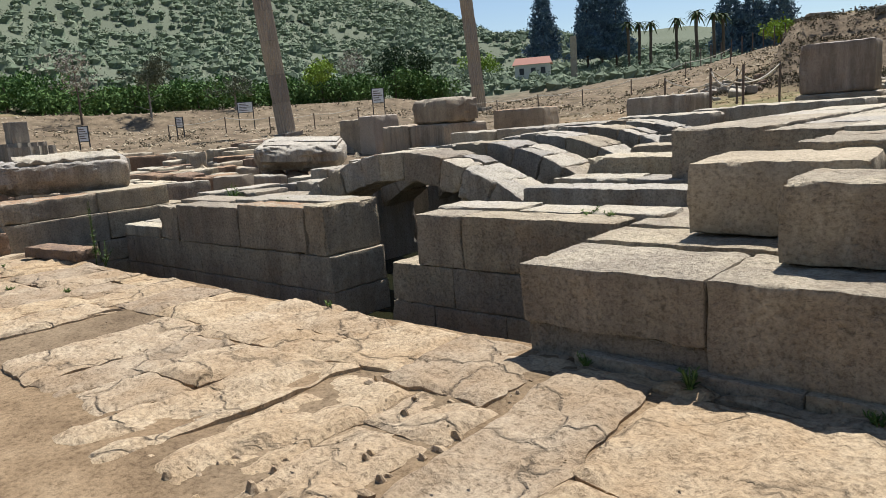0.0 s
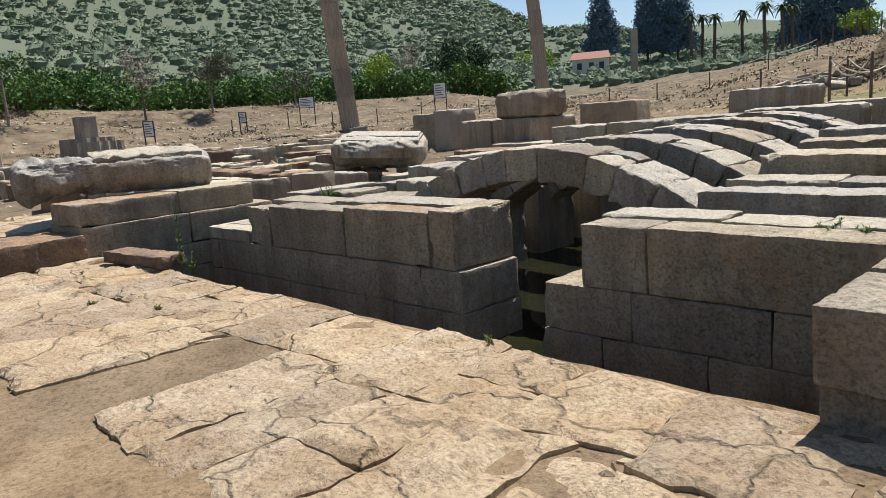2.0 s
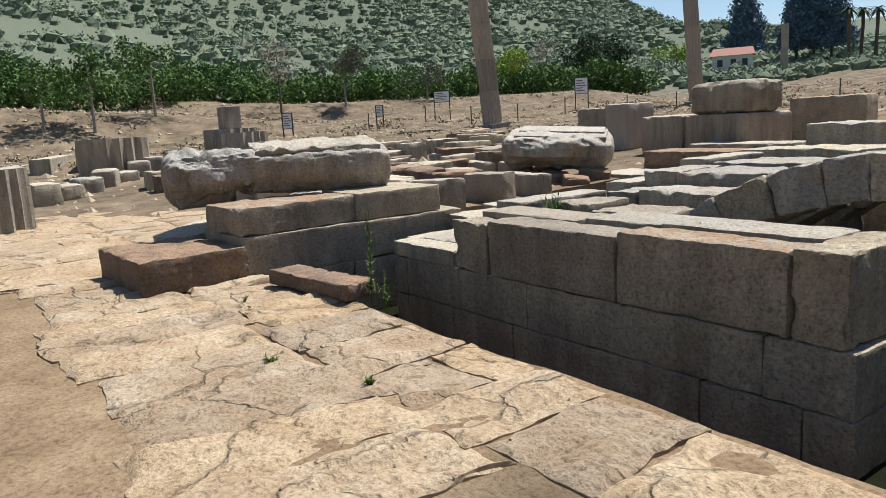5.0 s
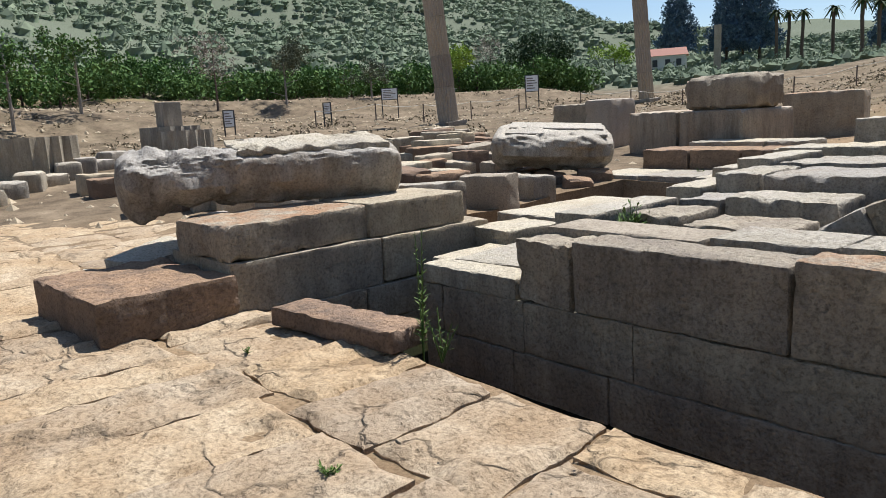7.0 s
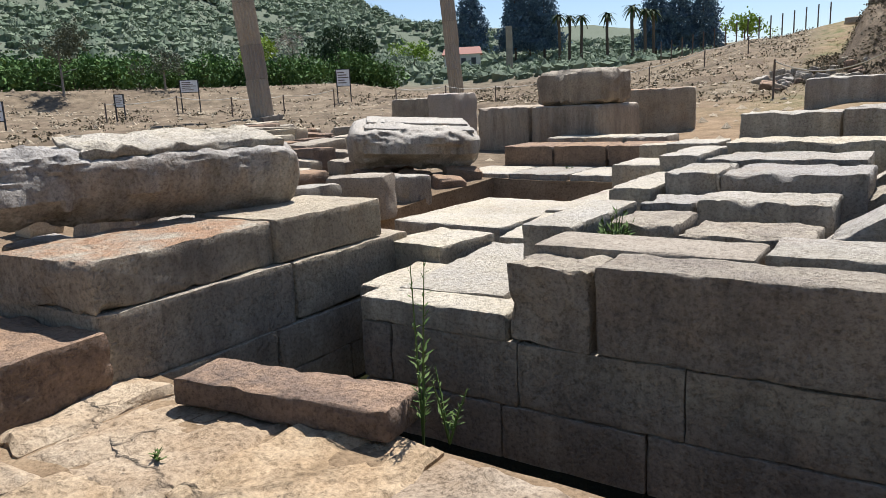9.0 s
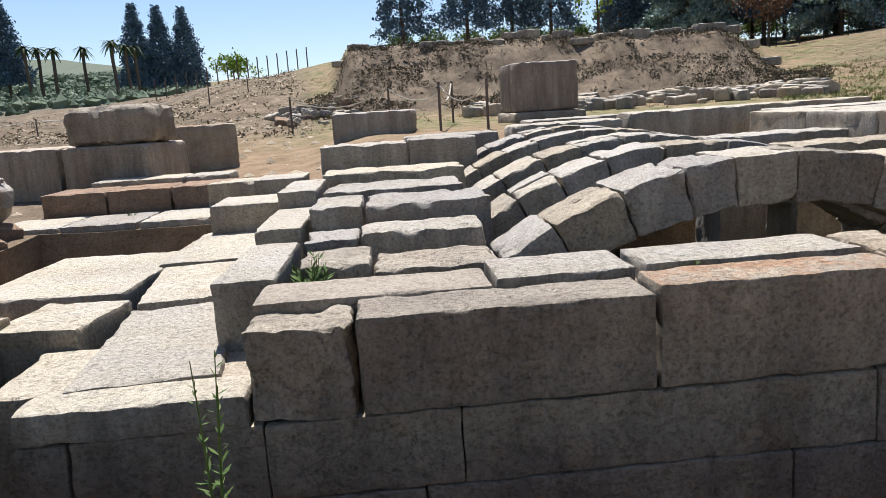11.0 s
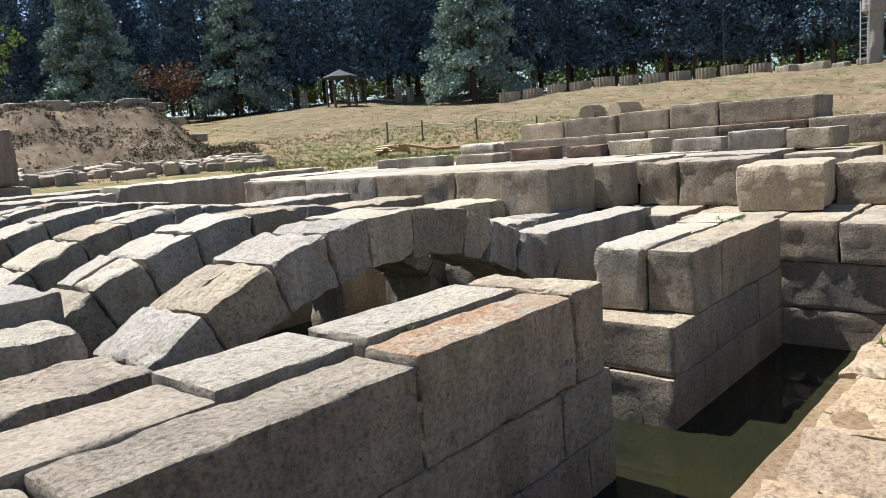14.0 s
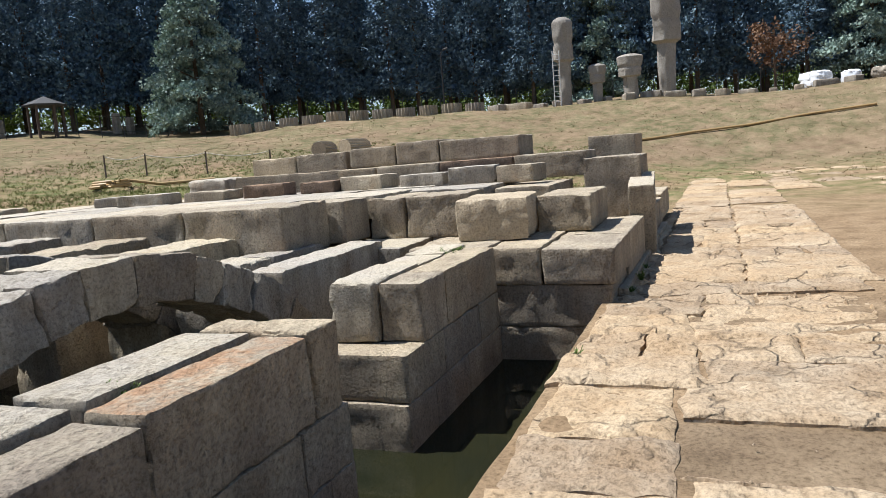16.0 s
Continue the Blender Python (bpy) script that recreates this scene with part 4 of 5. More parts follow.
def cedar_mesh(seed, height, width, size):
    """Broad conifer: drooping boughs in uneven tiers, with gaps between them."""
    r = np.random.RandomState(seed)
    pts = []
    for k in range(64):
        t = 0.06 + 0.93 * (k / 64.0) ** 0.9
        a = k * 2.4 + r.uniform(-0.4, 0.4)
        reach = width * 0.5 * (1 - t) ** 0.72 * r.uniform(0.68, 1.12) + 0.15
        n = int(12 + 26 * reach)
        s = r.uniform(0.15, 1, n) ** 0.7
        spread = r.normal(0, 0.2, n) * (0.35 + 0.65 * s)
        rise = height * t + reach * (0.24 * s - 0.42 * s ** 2.2) + r.normal(0, 0.09, n)
        pts.append(np.column_stack([reach * s * np.cos(a + spread), reach * s * np.sin(a + spread), rise]))
    pts = np.concatenate(pts)
    return leaf_cloud(pts, np.full(len(pts), size) * r.uniform(0.6, 1.3, len(pts)), seed, 8)


def crown_mesh(seed, height, width, low, density, size, lumps=9):
    r = np.random.RandomState(seed)
    c = np.column_stack([r.normal(0, width * 0.24, lumps), r.normal(0, width * 0.24, lumps), r.uniform(low + width * 0.2, height - width * 0.2, lumps)])
    k = r.randint(0, lumps, density)
    d = r.normal(size=(density, 3))
    d /= np.linalg.norm(d, axis=1)[:, None]
    p = c[k] + d * (width * 0.3 * r.uniform(0.4, 1, density) ** 0.5)[:, None] * (1, 1, 0.8)
    p[:, 2] = np.maximum(p[:, 2], low)
    return leaf_cloud(p, np.full(density, size) * r.uniform(0.6, 1.4, density), seed)


def tree(name, label, trunk, crown, m, leaf, bark=BARK, group="", category="tree"):
    t = thing(name, label, category, m, group)
    part("trunk", mesh_from("trunk", *trunk, bark), t)
    part("crown", mesh_from("crown", *crown, leaf, False), t)
    return t


def spot(az, d, turn=0.0, dz=-0.1):
    x, y = MID[0] + d * math.cos(radians(az)), MID[1] + d * math.sin(radians(az))
    return pose(x, y, g_at(x, y) + dz, 0, 0, turn)


rnd = random.Random(5)
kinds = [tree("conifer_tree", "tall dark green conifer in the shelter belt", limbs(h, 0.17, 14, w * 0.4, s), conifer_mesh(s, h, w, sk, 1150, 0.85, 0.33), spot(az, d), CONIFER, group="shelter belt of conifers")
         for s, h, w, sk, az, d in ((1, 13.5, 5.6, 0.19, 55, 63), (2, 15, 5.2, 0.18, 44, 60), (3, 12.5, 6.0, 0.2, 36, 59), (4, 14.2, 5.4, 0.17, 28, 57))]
k = 0
for ring in (0, 1):
    az = -16.0
    while az < 72:
        d = 56 + 5.5 * ring + 4 * max(0, (az - 30) / 30) + rnd.uniform(-1.2, 1.2)
        copy_thing(kinds[k % 4], spot(az, d, rnd.uniform(0, 360)) @ Matrix.Diagonal((1, 1, rnd.uniform(0.88, 1.15), 1)).to_3x3().to_4x4())
        k += 1
        az += rnd.uniform(2.0, 2.7)
for az, d, s in ((77, 58, 1.0), (80, 60, 1.05), (83.5, 57, 0.95), (88.5, 56, 0.85)):
    copy_thing(kinds[k % 4], spot(az, d, rnd.uniform(0, 360)))
    k += 1
cedar = tree("cedar_tree", "broad blue-green cedar with hanging tiers of needles", limbs(9.5, 0.2, 16, 3, 8), cedar_mesh(8, 11.5, 9.0, 0.34), spot(39.0, 51), CEDAR, group="cedars")
for az, d in ((57, 58), (-10.5, 55), (8.2, 56), (67, 56)):
    copy_thing(cedar, spot(az, d, rnd.uniform(0, 360)))
for az, d, nm in ((-4.5, 50, "russet_tree"), (61.5, 52, "russet_tree")):
    tree(nm, "small tree with russet dry leaves", limbs(4.2, 0.1, 9, 1.6, 12), crown_mesh(14, 4.6, 3.6, 1.5, 180, 0.3), spot(az, d), RUSSET)
tree("spring_tree", "young tree with fresh pale green leaves", limbs(5.5, 0.1, 9, 1.8, 15), crown_mesh(16, 6.2, 4.0, 1.6, 170, 0.3), spot(73.5, 46), SPRING)
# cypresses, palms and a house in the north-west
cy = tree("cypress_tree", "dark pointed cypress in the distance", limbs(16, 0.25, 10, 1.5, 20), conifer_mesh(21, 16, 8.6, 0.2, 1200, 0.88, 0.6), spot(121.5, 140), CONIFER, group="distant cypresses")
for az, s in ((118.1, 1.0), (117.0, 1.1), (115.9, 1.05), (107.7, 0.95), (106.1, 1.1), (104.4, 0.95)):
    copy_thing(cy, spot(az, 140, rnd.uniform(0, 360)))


def palm(m):
    t = thing("palm_tree", "slender palm with a tuft of fronds", "palm", m, "distant palms")
    part("trunk", mesh_from("trunk", *tube([(0, 0, -0.5), (0.1, 0, 3), (0, 0.1, 6), (0, 0, 8.4)], [0.30, 0.25, 0.24, 0.30], 8), BARK), t)
    bits = []
    for k in range(22):
        a, lift = k * 2.4, 0.9 - 1.5 * (k / 22)
        prev = None
        for s in range(6):
            q = s / 5
            c = Vector((math.cos(a) * 1.6 * q, math.sin(a) * 1.6 * q, 8.4 + lift * 1.5 * q - 1.2 * q * q))
            side = Vector((-math.sin(a), math.cos(a), 0)) * (0.26 * (1 - q) + 0.05)
            cur = (c - side, c + side)
            if prev:
                bits.append(([prev[0], prev[1], cur[1], cur[0]], [(0, 1, 2, 3)]))
            prev = cur
    part("fronds", mesh_from("fronds", *joined(*bits), PALM, False), t)
    return t


pm = palm(spot(114.8, 128))
for az, d in ((114.0, 130), (113.1, 128), (111.2, 128), (109.4, 112), (108.5, 124), (107.9, 126)):
    copy_thing(pm, spot(az, d, az * 40))

# orchard hedge and scattered trees on the western bank
bush = tree("orchard_tree", "round dark green citrus tree in the orchard row", limbs(2.6, 0.12, 6, 1.2, 30, 0.1), crown_mesh(31, 2.7, 4.2, 0.1, 200, 0.42), spot(150, 66), CITRUS, group="orchard row")
bush2 = tree("orchard_tree", "round dark green citrus tree in the orchard row", limbs(2.8, 0.12, 6, 1.2, 32, 0.1), crown_mesh(33, 3.1, 4.4, 0.1, 220, 0.42), spot(153, 67), CITRUS, group="orchard row")
az = 128.5
while az < 186:
    d = 66 + 4 * math.sin(az * 0.4) - max(0, az - 165) * 0.5
    copy_thing(rnd.choice((bush, bush2)), spot(az, d, rnd.uniform(0, 360), -0.15))
    if rnd.random() < 0.7:
        copy_thing(rnd.choice((bush, bush2)), spot(az + 0.8, d + 5, rnd.uniform(0, 360), 0.1))
    az += rnd.uniform(1.7, 2.6)
vine = tree("vine_bush", "light green vine bush behind the conifers", limbs(1.5, 0.05, 5, 0.8, 40, 0.1), crown_mesh(41, 3.4, 4.0, 0.1, 230, 0.36), spot(20, 66), VINE, group="vines behind the conifers")
az = -16.0
while az < 90:
    copy_thing(vine, spot(az, 66 + 4 * max(0, (az - 30) / 30), rnd.uniform(0, 360), -0.1))
    az += rnd.uniform(1.8, 2.6)
for az, d, h, w, leaf, bark, nm, lab, n, sz in (
        (157.2, 52, 5.6, 3.8, BLOSSOM, BARK, "bare_tree", "small bare tree with pale twigs", 150, 0.16),
        (151.9, 53, 4.8, 3.0, OLIVE, PALEBARK, "olive_tree", "grey-green olive tree on the bank", 150, 0.26),
        (145.1, 55, 3.2, 2.2, OLIVE, PALEBARK, "olive_tree", "grey-green olive tree on the bank", 90, 0.24),
        (138.0, 62, 4.6, 3.6, SPRING, BARK, "spring_tree", "bright yellow-green young tree", 150, 0.3),
        (135.4, 70, 5.5, 3.8, BLOSSOM, BARK, "bare_tree", "small bare tree with pale twigs", 130, 0.18),
        (131.9, 72, 5.8, 4.2, PINE, BARK, "pine_tree", "small dark pine beside the path", 200, 0.4),
        (130.0, 74, 5.4, 3.0, PINE, BARK, "pine_tree", "small dark pine beside the path", 150, 0.36),
        (126.0, 110, 5.0, 4.0, SPRING, BARK, "spring_tree", "bright yellow-green young tree", 110, 0.4),
        (172.0, 36, 4.4, 2.4, CITRUS, PALEBARK, "young_tree", "slim young tree with sparse dark leaves", 110, 0.24),
        (167.3, 39, 4.4, 2.4, CITRUS, PALEBARK, "young_tree", "slim young tree with sparse dark leaves", 110, 0.24),
        (175.5, 36, 3.2, 2.0, CITRUS, PALEBARK, "young_tree", "slim young tree with sparse dark leaves", 90, 0.24),
        (101.5, 70, 3.0, 3.0, SPRING, BARK, "round_bush", "round pale green bush on the rise", 90, 0.35)):
    tree(nm, lab, limbs(h * 0.9, 0.09, 8, w * 0.42, int(az)), crown_mesh(int(az), h, w, h * 0.36, int(n * 1.8), sz), spot(az, d), leaf, bark)

# scrub on the hill, distance haze mixed into its pale leaf colours
SCRUB = leafy("hazed_hill_scrub", (0.118, 0.152, 0.10), (0.165, 0.202, 0.135), (0.215, 0.245, 0.168), 0.85)
r = np.random.RandomState(8)
N = 31000
az, d = r.uniform(104, 190, N), np.sqrt(r.uniform(78 ** 2, 430 ** 2, N))
hx, hy = MID[0] + d * np.cos(np.radians(az)), MID[1] + d * np.sin(np.radians(az))
ok = (fbm(np.column_stack([hx, hy, 0 * hx]) * 0.045, 3) > -0.8) & (ground(hx, hy) > 3.6)
hx, hy, d = hx[ok], hy[ok], d[ok]
size = r.uniform(0.45, 1.2, len(hx)) ** 1.3 * (1.0 + d / 420)
corner = [(math.cos(k * 1.2566 + t) * w, math.sin(k * 1.2566 + t) * w, z) for t, z, w in ((0, -0.3, 0.75), (0.6, 0.45, 0.7)) for k in range(5)] + [(0, 0, 0.9)]
dome = np.array(corner)
tri = [(k, (k + 1) % 5, 5 + (k + 1) % 5, 5 + k) for k in range(5)] + [(5 + k, 5 + (k + 1) % 5, 10) for k in range(5)]
v = dome[None] * (1 + r.normal(0, 0.2, (len(hx), 11, 1))) * size[:, None, None]
v = (v + np.column_stack([hx, hy, ground(hx, hy)])[:, None]).reshape(-1, 3)
f = [tuple(11 * k + q for q in face) for k in range(len(hx)) for face in tri]
around = np.repeat(np.column_stack([hx, hy, ground(hx, hy) + size * 0.25]), 5, 0)
ball = r.normal(size=around.shape)
ball /= np.linalg.norm(ball, axis=1)[:, None]
ball[:, 2] = np.abs(ball[:, 2])
lv, lf = leaf_cloud(around + ball * np.repeat(size, 5)[:, None] * 0.72, np.repeat(size, 5) * 0.42, 9, per=5)
f = f + (lf + len(v)).tolist()
v = np.concatenate([v, lv])
tagged(new("hill_scrub", mesh_from("hill_scrub", v, f, SCRUB, False)), "dense grey-green scrub covering the hillside", "shrubs", kind="stuff")

# ---- columns ----
def fluted(radius, z0, z1, seed, flutes=20, taper=0.0):
    n = flutes * 4
    rings = max(2, int((z1 - z0) / 0.35))
    v, f = [], []
    for i in range(rings + 1):
        z = z0 + (z1 - z0) * i / rings
        edge = 0.985 if i in (0, rings) else 1.0
        for k in range(n):
            q = (k % 4) / 4
            a = 2 * math.pi * k / n
            w = radius * (1 - taper * (z - z0)) * edge * (1 - 0.12 * math.sin(math.pi * q)) * (1 + 0.012 * noise.noise((math.cos(a) * 3 + seed, math.sin(a) * 3, z * 2)))
            v.append((w * math.cos(a), w * math.sin(a), z))
    for i in range(rings):
        for k in range(n):
            f.append((i * n + k, i * n + (k + 1) % n, (i + 1) * n + (k + 1) % n, (i + 1) * n + k))
    f.append(tuple(range(n))[::-1])
    f.append(tuple(range(rings * n, (rings + 1) * n)))
    return v, f


COLUMN = grained("column_marble", (0.56, 0.475, 0.375), (0.41, 0.335, 0.25), (0.21, 0.17, 0.135), 0.58, stain2=(0.50, 0.45, 0.38), streak_shade=0.3)


def column(x, y, z, drums, radius, label, lean=0):
    c = thing("column", label, "column", Matrix.Translation((x, y, z)) @ Matrix.Rotation(radians(lean), 4, (0.82, -0.57, 0)))
    v, f = worn_box(radius * 2.5, radius * 2.5, 0.8, x, 0.2)
    part("base", mesh_from("base", v + np.array([0, 0, -0.35]), f, GREY), c)
    h = 0.0
    for k, t in enumerate(drums):
        part("drum", mesh_from("drum", *fluted(radius * (1 - 0.006 * h), h + 0.06, h + 0.05 + t, k + x), COLUMN), c, pose(random.uniform(-0.02, 0.02), random.uniform(-0.02, 0.02), 0, 0, 0, k * 7))
        h += t
    return c


column(-30.2, 22.4, g_at(-30.2, 22.4) + 0.15, (1.5, 1.35, 1.6, 1.4, 1.5, 1.3), 0.45, "tall fluted marble column rebuilt from brownish drums", 4.8)
column(-32.6, 40.9, g_at(-32.6, 40.9) + 0.1, (1.6, 1.5, 1.4, 1.6, 1.4), 0.46, "tall fluted marble column rebuilt from brownish drums", 4.3)
column(MID[0] + 110 * math.cos(radians(118.6)), MID[1] + 110 * math.sin(radians(118.6)), float(g_at(MID[0] + 110 * math.cos(radians(118.6)), MID[1] + 110 * math.sin(radians(118.6)))), (3, 3.2), 0.5, "short pale column stump in the distance")


def drum_thing(x, y, z, radius, h, label, m=None):
    t = thing("column_drum", label, "column drum", m or pose(x, y, z), "fluted drums")
    part("shaft", mesh_from("shaft", *fluted(radius, 0, h, x, 18), GREY), t)
    return t


drum_thing(-26.8, 5.4, g_at(-26.8, 5.4), 0.98, 1.05, "squat fluted marble drum standing on the ground")
drum_thing(-18.3, 1.75, 0.02, 0.58, 1.05, "fluted marble drum standing on the paving")
drum_thing(-27.6, 9.6, g_at(-27.6, 9.6), 0.8, 0.8, "fluted marble drum among fallen blocks")
drum_thing(-29.6, 9.9, g_at(-29.6, 9.9), 0.95, 0.85, "broad fluted marble drum among fallen blocks")
block("upright_block", -29.95, -29.25, 9.6, 10.2, g_at(-29.6, 9.9) + 0.83, g_at(-29.6, 9.9) + 1.62, GREY, label="upright marble block standing on a drum", category="stone block")

# ---- large blocks north-west of the arches ----
big = dict(category="stone block", r=0.06, chip=0.14, res=0.11, amp=0.02)
gz = 0.45
block("altar_block", -13.88, -12.3, 14.3, 15.75, gz - 0.2, 1.25, PIERSTONE, label="large dark streaked block carrying another block", turn=(0, 0, -12), **big)
block("altar_block", -15.3, -13.9, 14.62, 16.1, gz - 0.2, 1.27, PIERSTONE, label="large dark streaked block beside the steps", turn=(0, 0, -12), **big)
block("cap_block", -13.85, -12.3, 14.35, 15.5, 1.24, 1.92, WALLSTONE, label="heavy worn block resting on a larger block", turn=(0, 0, -10), category="stone block", r=0.2, chip=0.25, res=0.1, amp=0.03)
block("large_block", -13.3, -11.75, 17.2, 18.6, 0.4, 1.5, RUSTSTONE, label="large ochre block standing on rough ground", turn=(0, 0, 15), **big)
block("pilaster_block", -17.2, -16.5, 15.5, 16.6, 0.4, 1.62, COLUMN, label="fluted pilaster block standing upright", **big)
block("pilaster_block", -18.6, -17.25, 15.9, 17.0, 0.4, 1.55, WALLSTONE, label="upright wall block beside the pilaster", **big)
steps = thing("steps_north", "worn marble steps leading up to the streaked blocks", "steps", kind="structure")
for k, (x0, x1, y0, y1, z) in enumerate(((-13.9, -10.8, 11.4, 12.6, 0.28), (-13.6, -10.75, 12.6, 13.5, 0.62), (-13.2, -11.0, 13.5, 14.3, 0.7))):
    for q in range(3):
        a = x0 + (x1 - x0) * q / 3
        block("step_block", a, a + (x1 - x0) / 3 - 0.02, y0, y1, -0.3, z, BROWN if k == 1 else MARBLE, steps, r=0.05, chip=0.12, turn=(0, 0, 0))
cap = thing("fallen_cornice", "fallen marble cornice block with stepped mouldings resting on rubble", "stone fragment", pose(-14.45, 11.1, 0.76, 8, 4, 40) @ pose(0, 0, 0, 0, 0, -90))
part("body", mesh_from("body", *hewn_sweep(-1.08, 1.08, 0.76, 0.33, 14, 0.45, 0.42, 0.0, 6.5, 0.075, 60, 64), LOGSTONE, True, 40), cap)
for k, (w, z) in enumerate(((0.5, 0.30), (0.3, 0.335))):
    v, f = worn_box(w * 2, 1.75 - 0.1 * k, 0.06, 310 + k, 0.06, 0.016, 0.01, 0.06)
    part("moulding", mesh_from("moulding", v, f, GREY), cap, pose(-0.58 + w, 0.06, z), "pale straight moulding")
for x, y, s in ((-14.9, 10.6, 0.5), (-14.2, 10.7, 0.45), (-13.6, 11.2, 0.5), (-15.1, 11.4, 0.55), (-13.4, 10.5, 0.4)):
    block("rubble_stone", x - s * 0.6, x + s * 0.6, y - s / 2, y + s / 2, 0.0, s * 0.8, BROWN, turn=(6, 8, x * 50), label="rough stone propping the fallen cornice", category="stone", group="rubble under the cornice", r=0.08, chip=0.15)
rnd = random.Random(44)
for k in range(150):
    x, y = rnd.uniform(-24, -13.2), rnd.uniform(5.6, 17.5)
    az = math.degrees(math.atan2(y - 3, x + 8))
    if (x > -15.6 and 9.6 < y < 12.4) or (x > -18.2 and y > 12.6) or (y < 6 and x > -14.5) or (abs(x + 16.6) < 1.2 and abs(y - 4.25) < 1):
        continue
    w, l, h = rnd.uniform(0.35, 0.7), rnd.uniform(0.6, 1.5), rnd.uniform(0.18, 0.5)
    z = g_at(x, y)
    block("fallen_block", x - l / 2, x + l / 2, y - w / 2, y + w / 2, z - 0.08, z + h, rnd.choice((MARBLE, MARBLE, BROWN, OCHRE, WALLSTONE)), turn=(rnd.uniform(-3, 3), rnd.uniform(-3, 3), rnd.choice((0, 90)) + rnd.uniform(-15, 15)),
          label=rnd.choice(("fallen hewn block lying on dry earth", "worn marble block lying among others")), category="stone block", group="fallen blocks", r=0.05, chip=0.14, res=0.13, amp=0.02)
for k in range(9):
    x, y = -22.0 - 0.75 * k, 2.9 + 0.58 * k
    block("kerb_stone", x - 0.42, x + 0.42, y - 0.3, y + 0.3, g_at(x, y) - 0.1, g_at(x, y) + rnd.uniform(0.25, 0.5), rnd.choice((MARBLE, GREY)), turn=(0, 0, rnd.uniform(-20, 20)), label="rough stone in a line along the paving", category="stone", group="line of kerb stones", r=0.1, chip=0.2, res=0.15)
for k in range(4):
    block("long_step", -38 + k, -30 + k * 0.4, 3.2 + k * 1.2, 3.8 + k * 1.2, 0.2 + 0.2 * k, 0.75 + 0.25 * k, MARBLE, turn=(0, 0, -14), label="long low step of pale stone", category="step", group="long low steps", res=0.3)
# north of the arches
for x0, x1, y0, y1, z0, z1, m, t, lab in (
        (-5.42, -3.85, 18.9, 20.3, 1.31, 2.46, PIERSTONE, 6, "tall square pier block with brown streaks"),
        (-9.6, -7.75, 18.4, 19.6, 0.6, 1.55, GREY, -8, "pale marble block with a broken top"),
        (-8.2, -6.8, 12.2, 13.0, 0.5, 1.12, MARBLE, 0, "flat block at the end of the arches"),
        (-6.6, -4.9, 12.3, 13.1, 0.6, 1.18, MARBLE, 3, "flat block at the end of the arches"),
        (-4.7, -2.6, 12.6, 13.3, 0.6, 1.25, GREY, -2, "flat block at the end of the arches"),
        (-6.0, -3.9, 14.2, 14.9, 0.7, 1.2, MARBLE, 5, "long low block on the ground"),
        (-3.4, 0.5, 14.4, 15.2, 0.7, 1.22, MARBLE, 3, "long low block on the ground"),
        (-11.2, -9.8, 12.6, 13.3, 0.2, 0.62, MARBLE, 2, "low block beside the steps")):
    block("large_block" if z1 > 1.3 else "flat_block", x0, x1, y0, y1, z0, z1, m, turn=(0, 0, t), label=lab, **big)
block("pier_foot", -5.5, -3.7, 18.8, 20.4, 0.5, 1.3, WALLSTONE, label="dark lower block under the streaked pier", turn=(0, 0, 6), **big)
for k in range(170):
    az, d = rnd.uniform(57, 84), rnd.uniform(21.2, 25.2)
    x, y = MID[0] + d * math.cos(radians(az)), MID[1] + d * math.sin(radians(az))
    s, z = rnd.uniform(0.22, 0.6), g_at(x, y)
    block("field_stone", x - s * 0.7, x + s * 0.7, y - s * 0.4, y + s * 0.4, z - 0.05, z + s * 0.6, rnd.choice((MARBLE, GREY, OCHRE)), turn=(rnd.uniform(-8, 8), rnd.uniform(-8, 8), rnd.uniform(0, 180)), label="loose pale stone laid out below the earth bank", category="stone", group="stones below the bank", r=0.07, chip=0.15, res=0.2)
for k in range(60):
    az, d = rnd.uniform(93, 100), rnd.uniform(24, 29)
    x, y = MID[0] + d * math.cos(radians(az)), MID[1] + d * math.sin(radians(az))
    s, z = rnd.uniform(0.12, 0.4), g_at(x, y)
    block("rubble_stone", x - s * 0.7, x + s * 0.7, y - s * 0.5, y + s * 0.5, z - 0.05, z + s * 0.6, rnd.choice((MARBLE, BROWN, GREY)), turn=(rnd.uniform(-20, 20), 10, rnd.uniform(0, 180)), label="broken stone in a rubble heap", category="stone", group="rubble heap", r=0.06, chip=0.15, res=0.2)
for k in range(26):
    az = 60 + k * 1.35
    d = 31 + rnd.uniform(-1, 3)
    x, y = MID[0] + d * math.cos(radians(az)), MID[1] + d * math.sin(radians(az))
    s, z = rnd.uniform(0.3, 0.6), g_at(x, y)
    block("bank_stone", x - s, x + s, y - s * 0.5, y + s * 0.5, z - 0.1, z + s * rnd.choice((0.35, 0.45, 0.6)), rnd.choice((MARBLE, GREY)), turn=(0, 0, rnd.uniform(0, 180)), label="hewn stone lined up on top of the earth bank", category="stone", group="stones on the bank", r=0.06, chip=0.15, res=0.2)

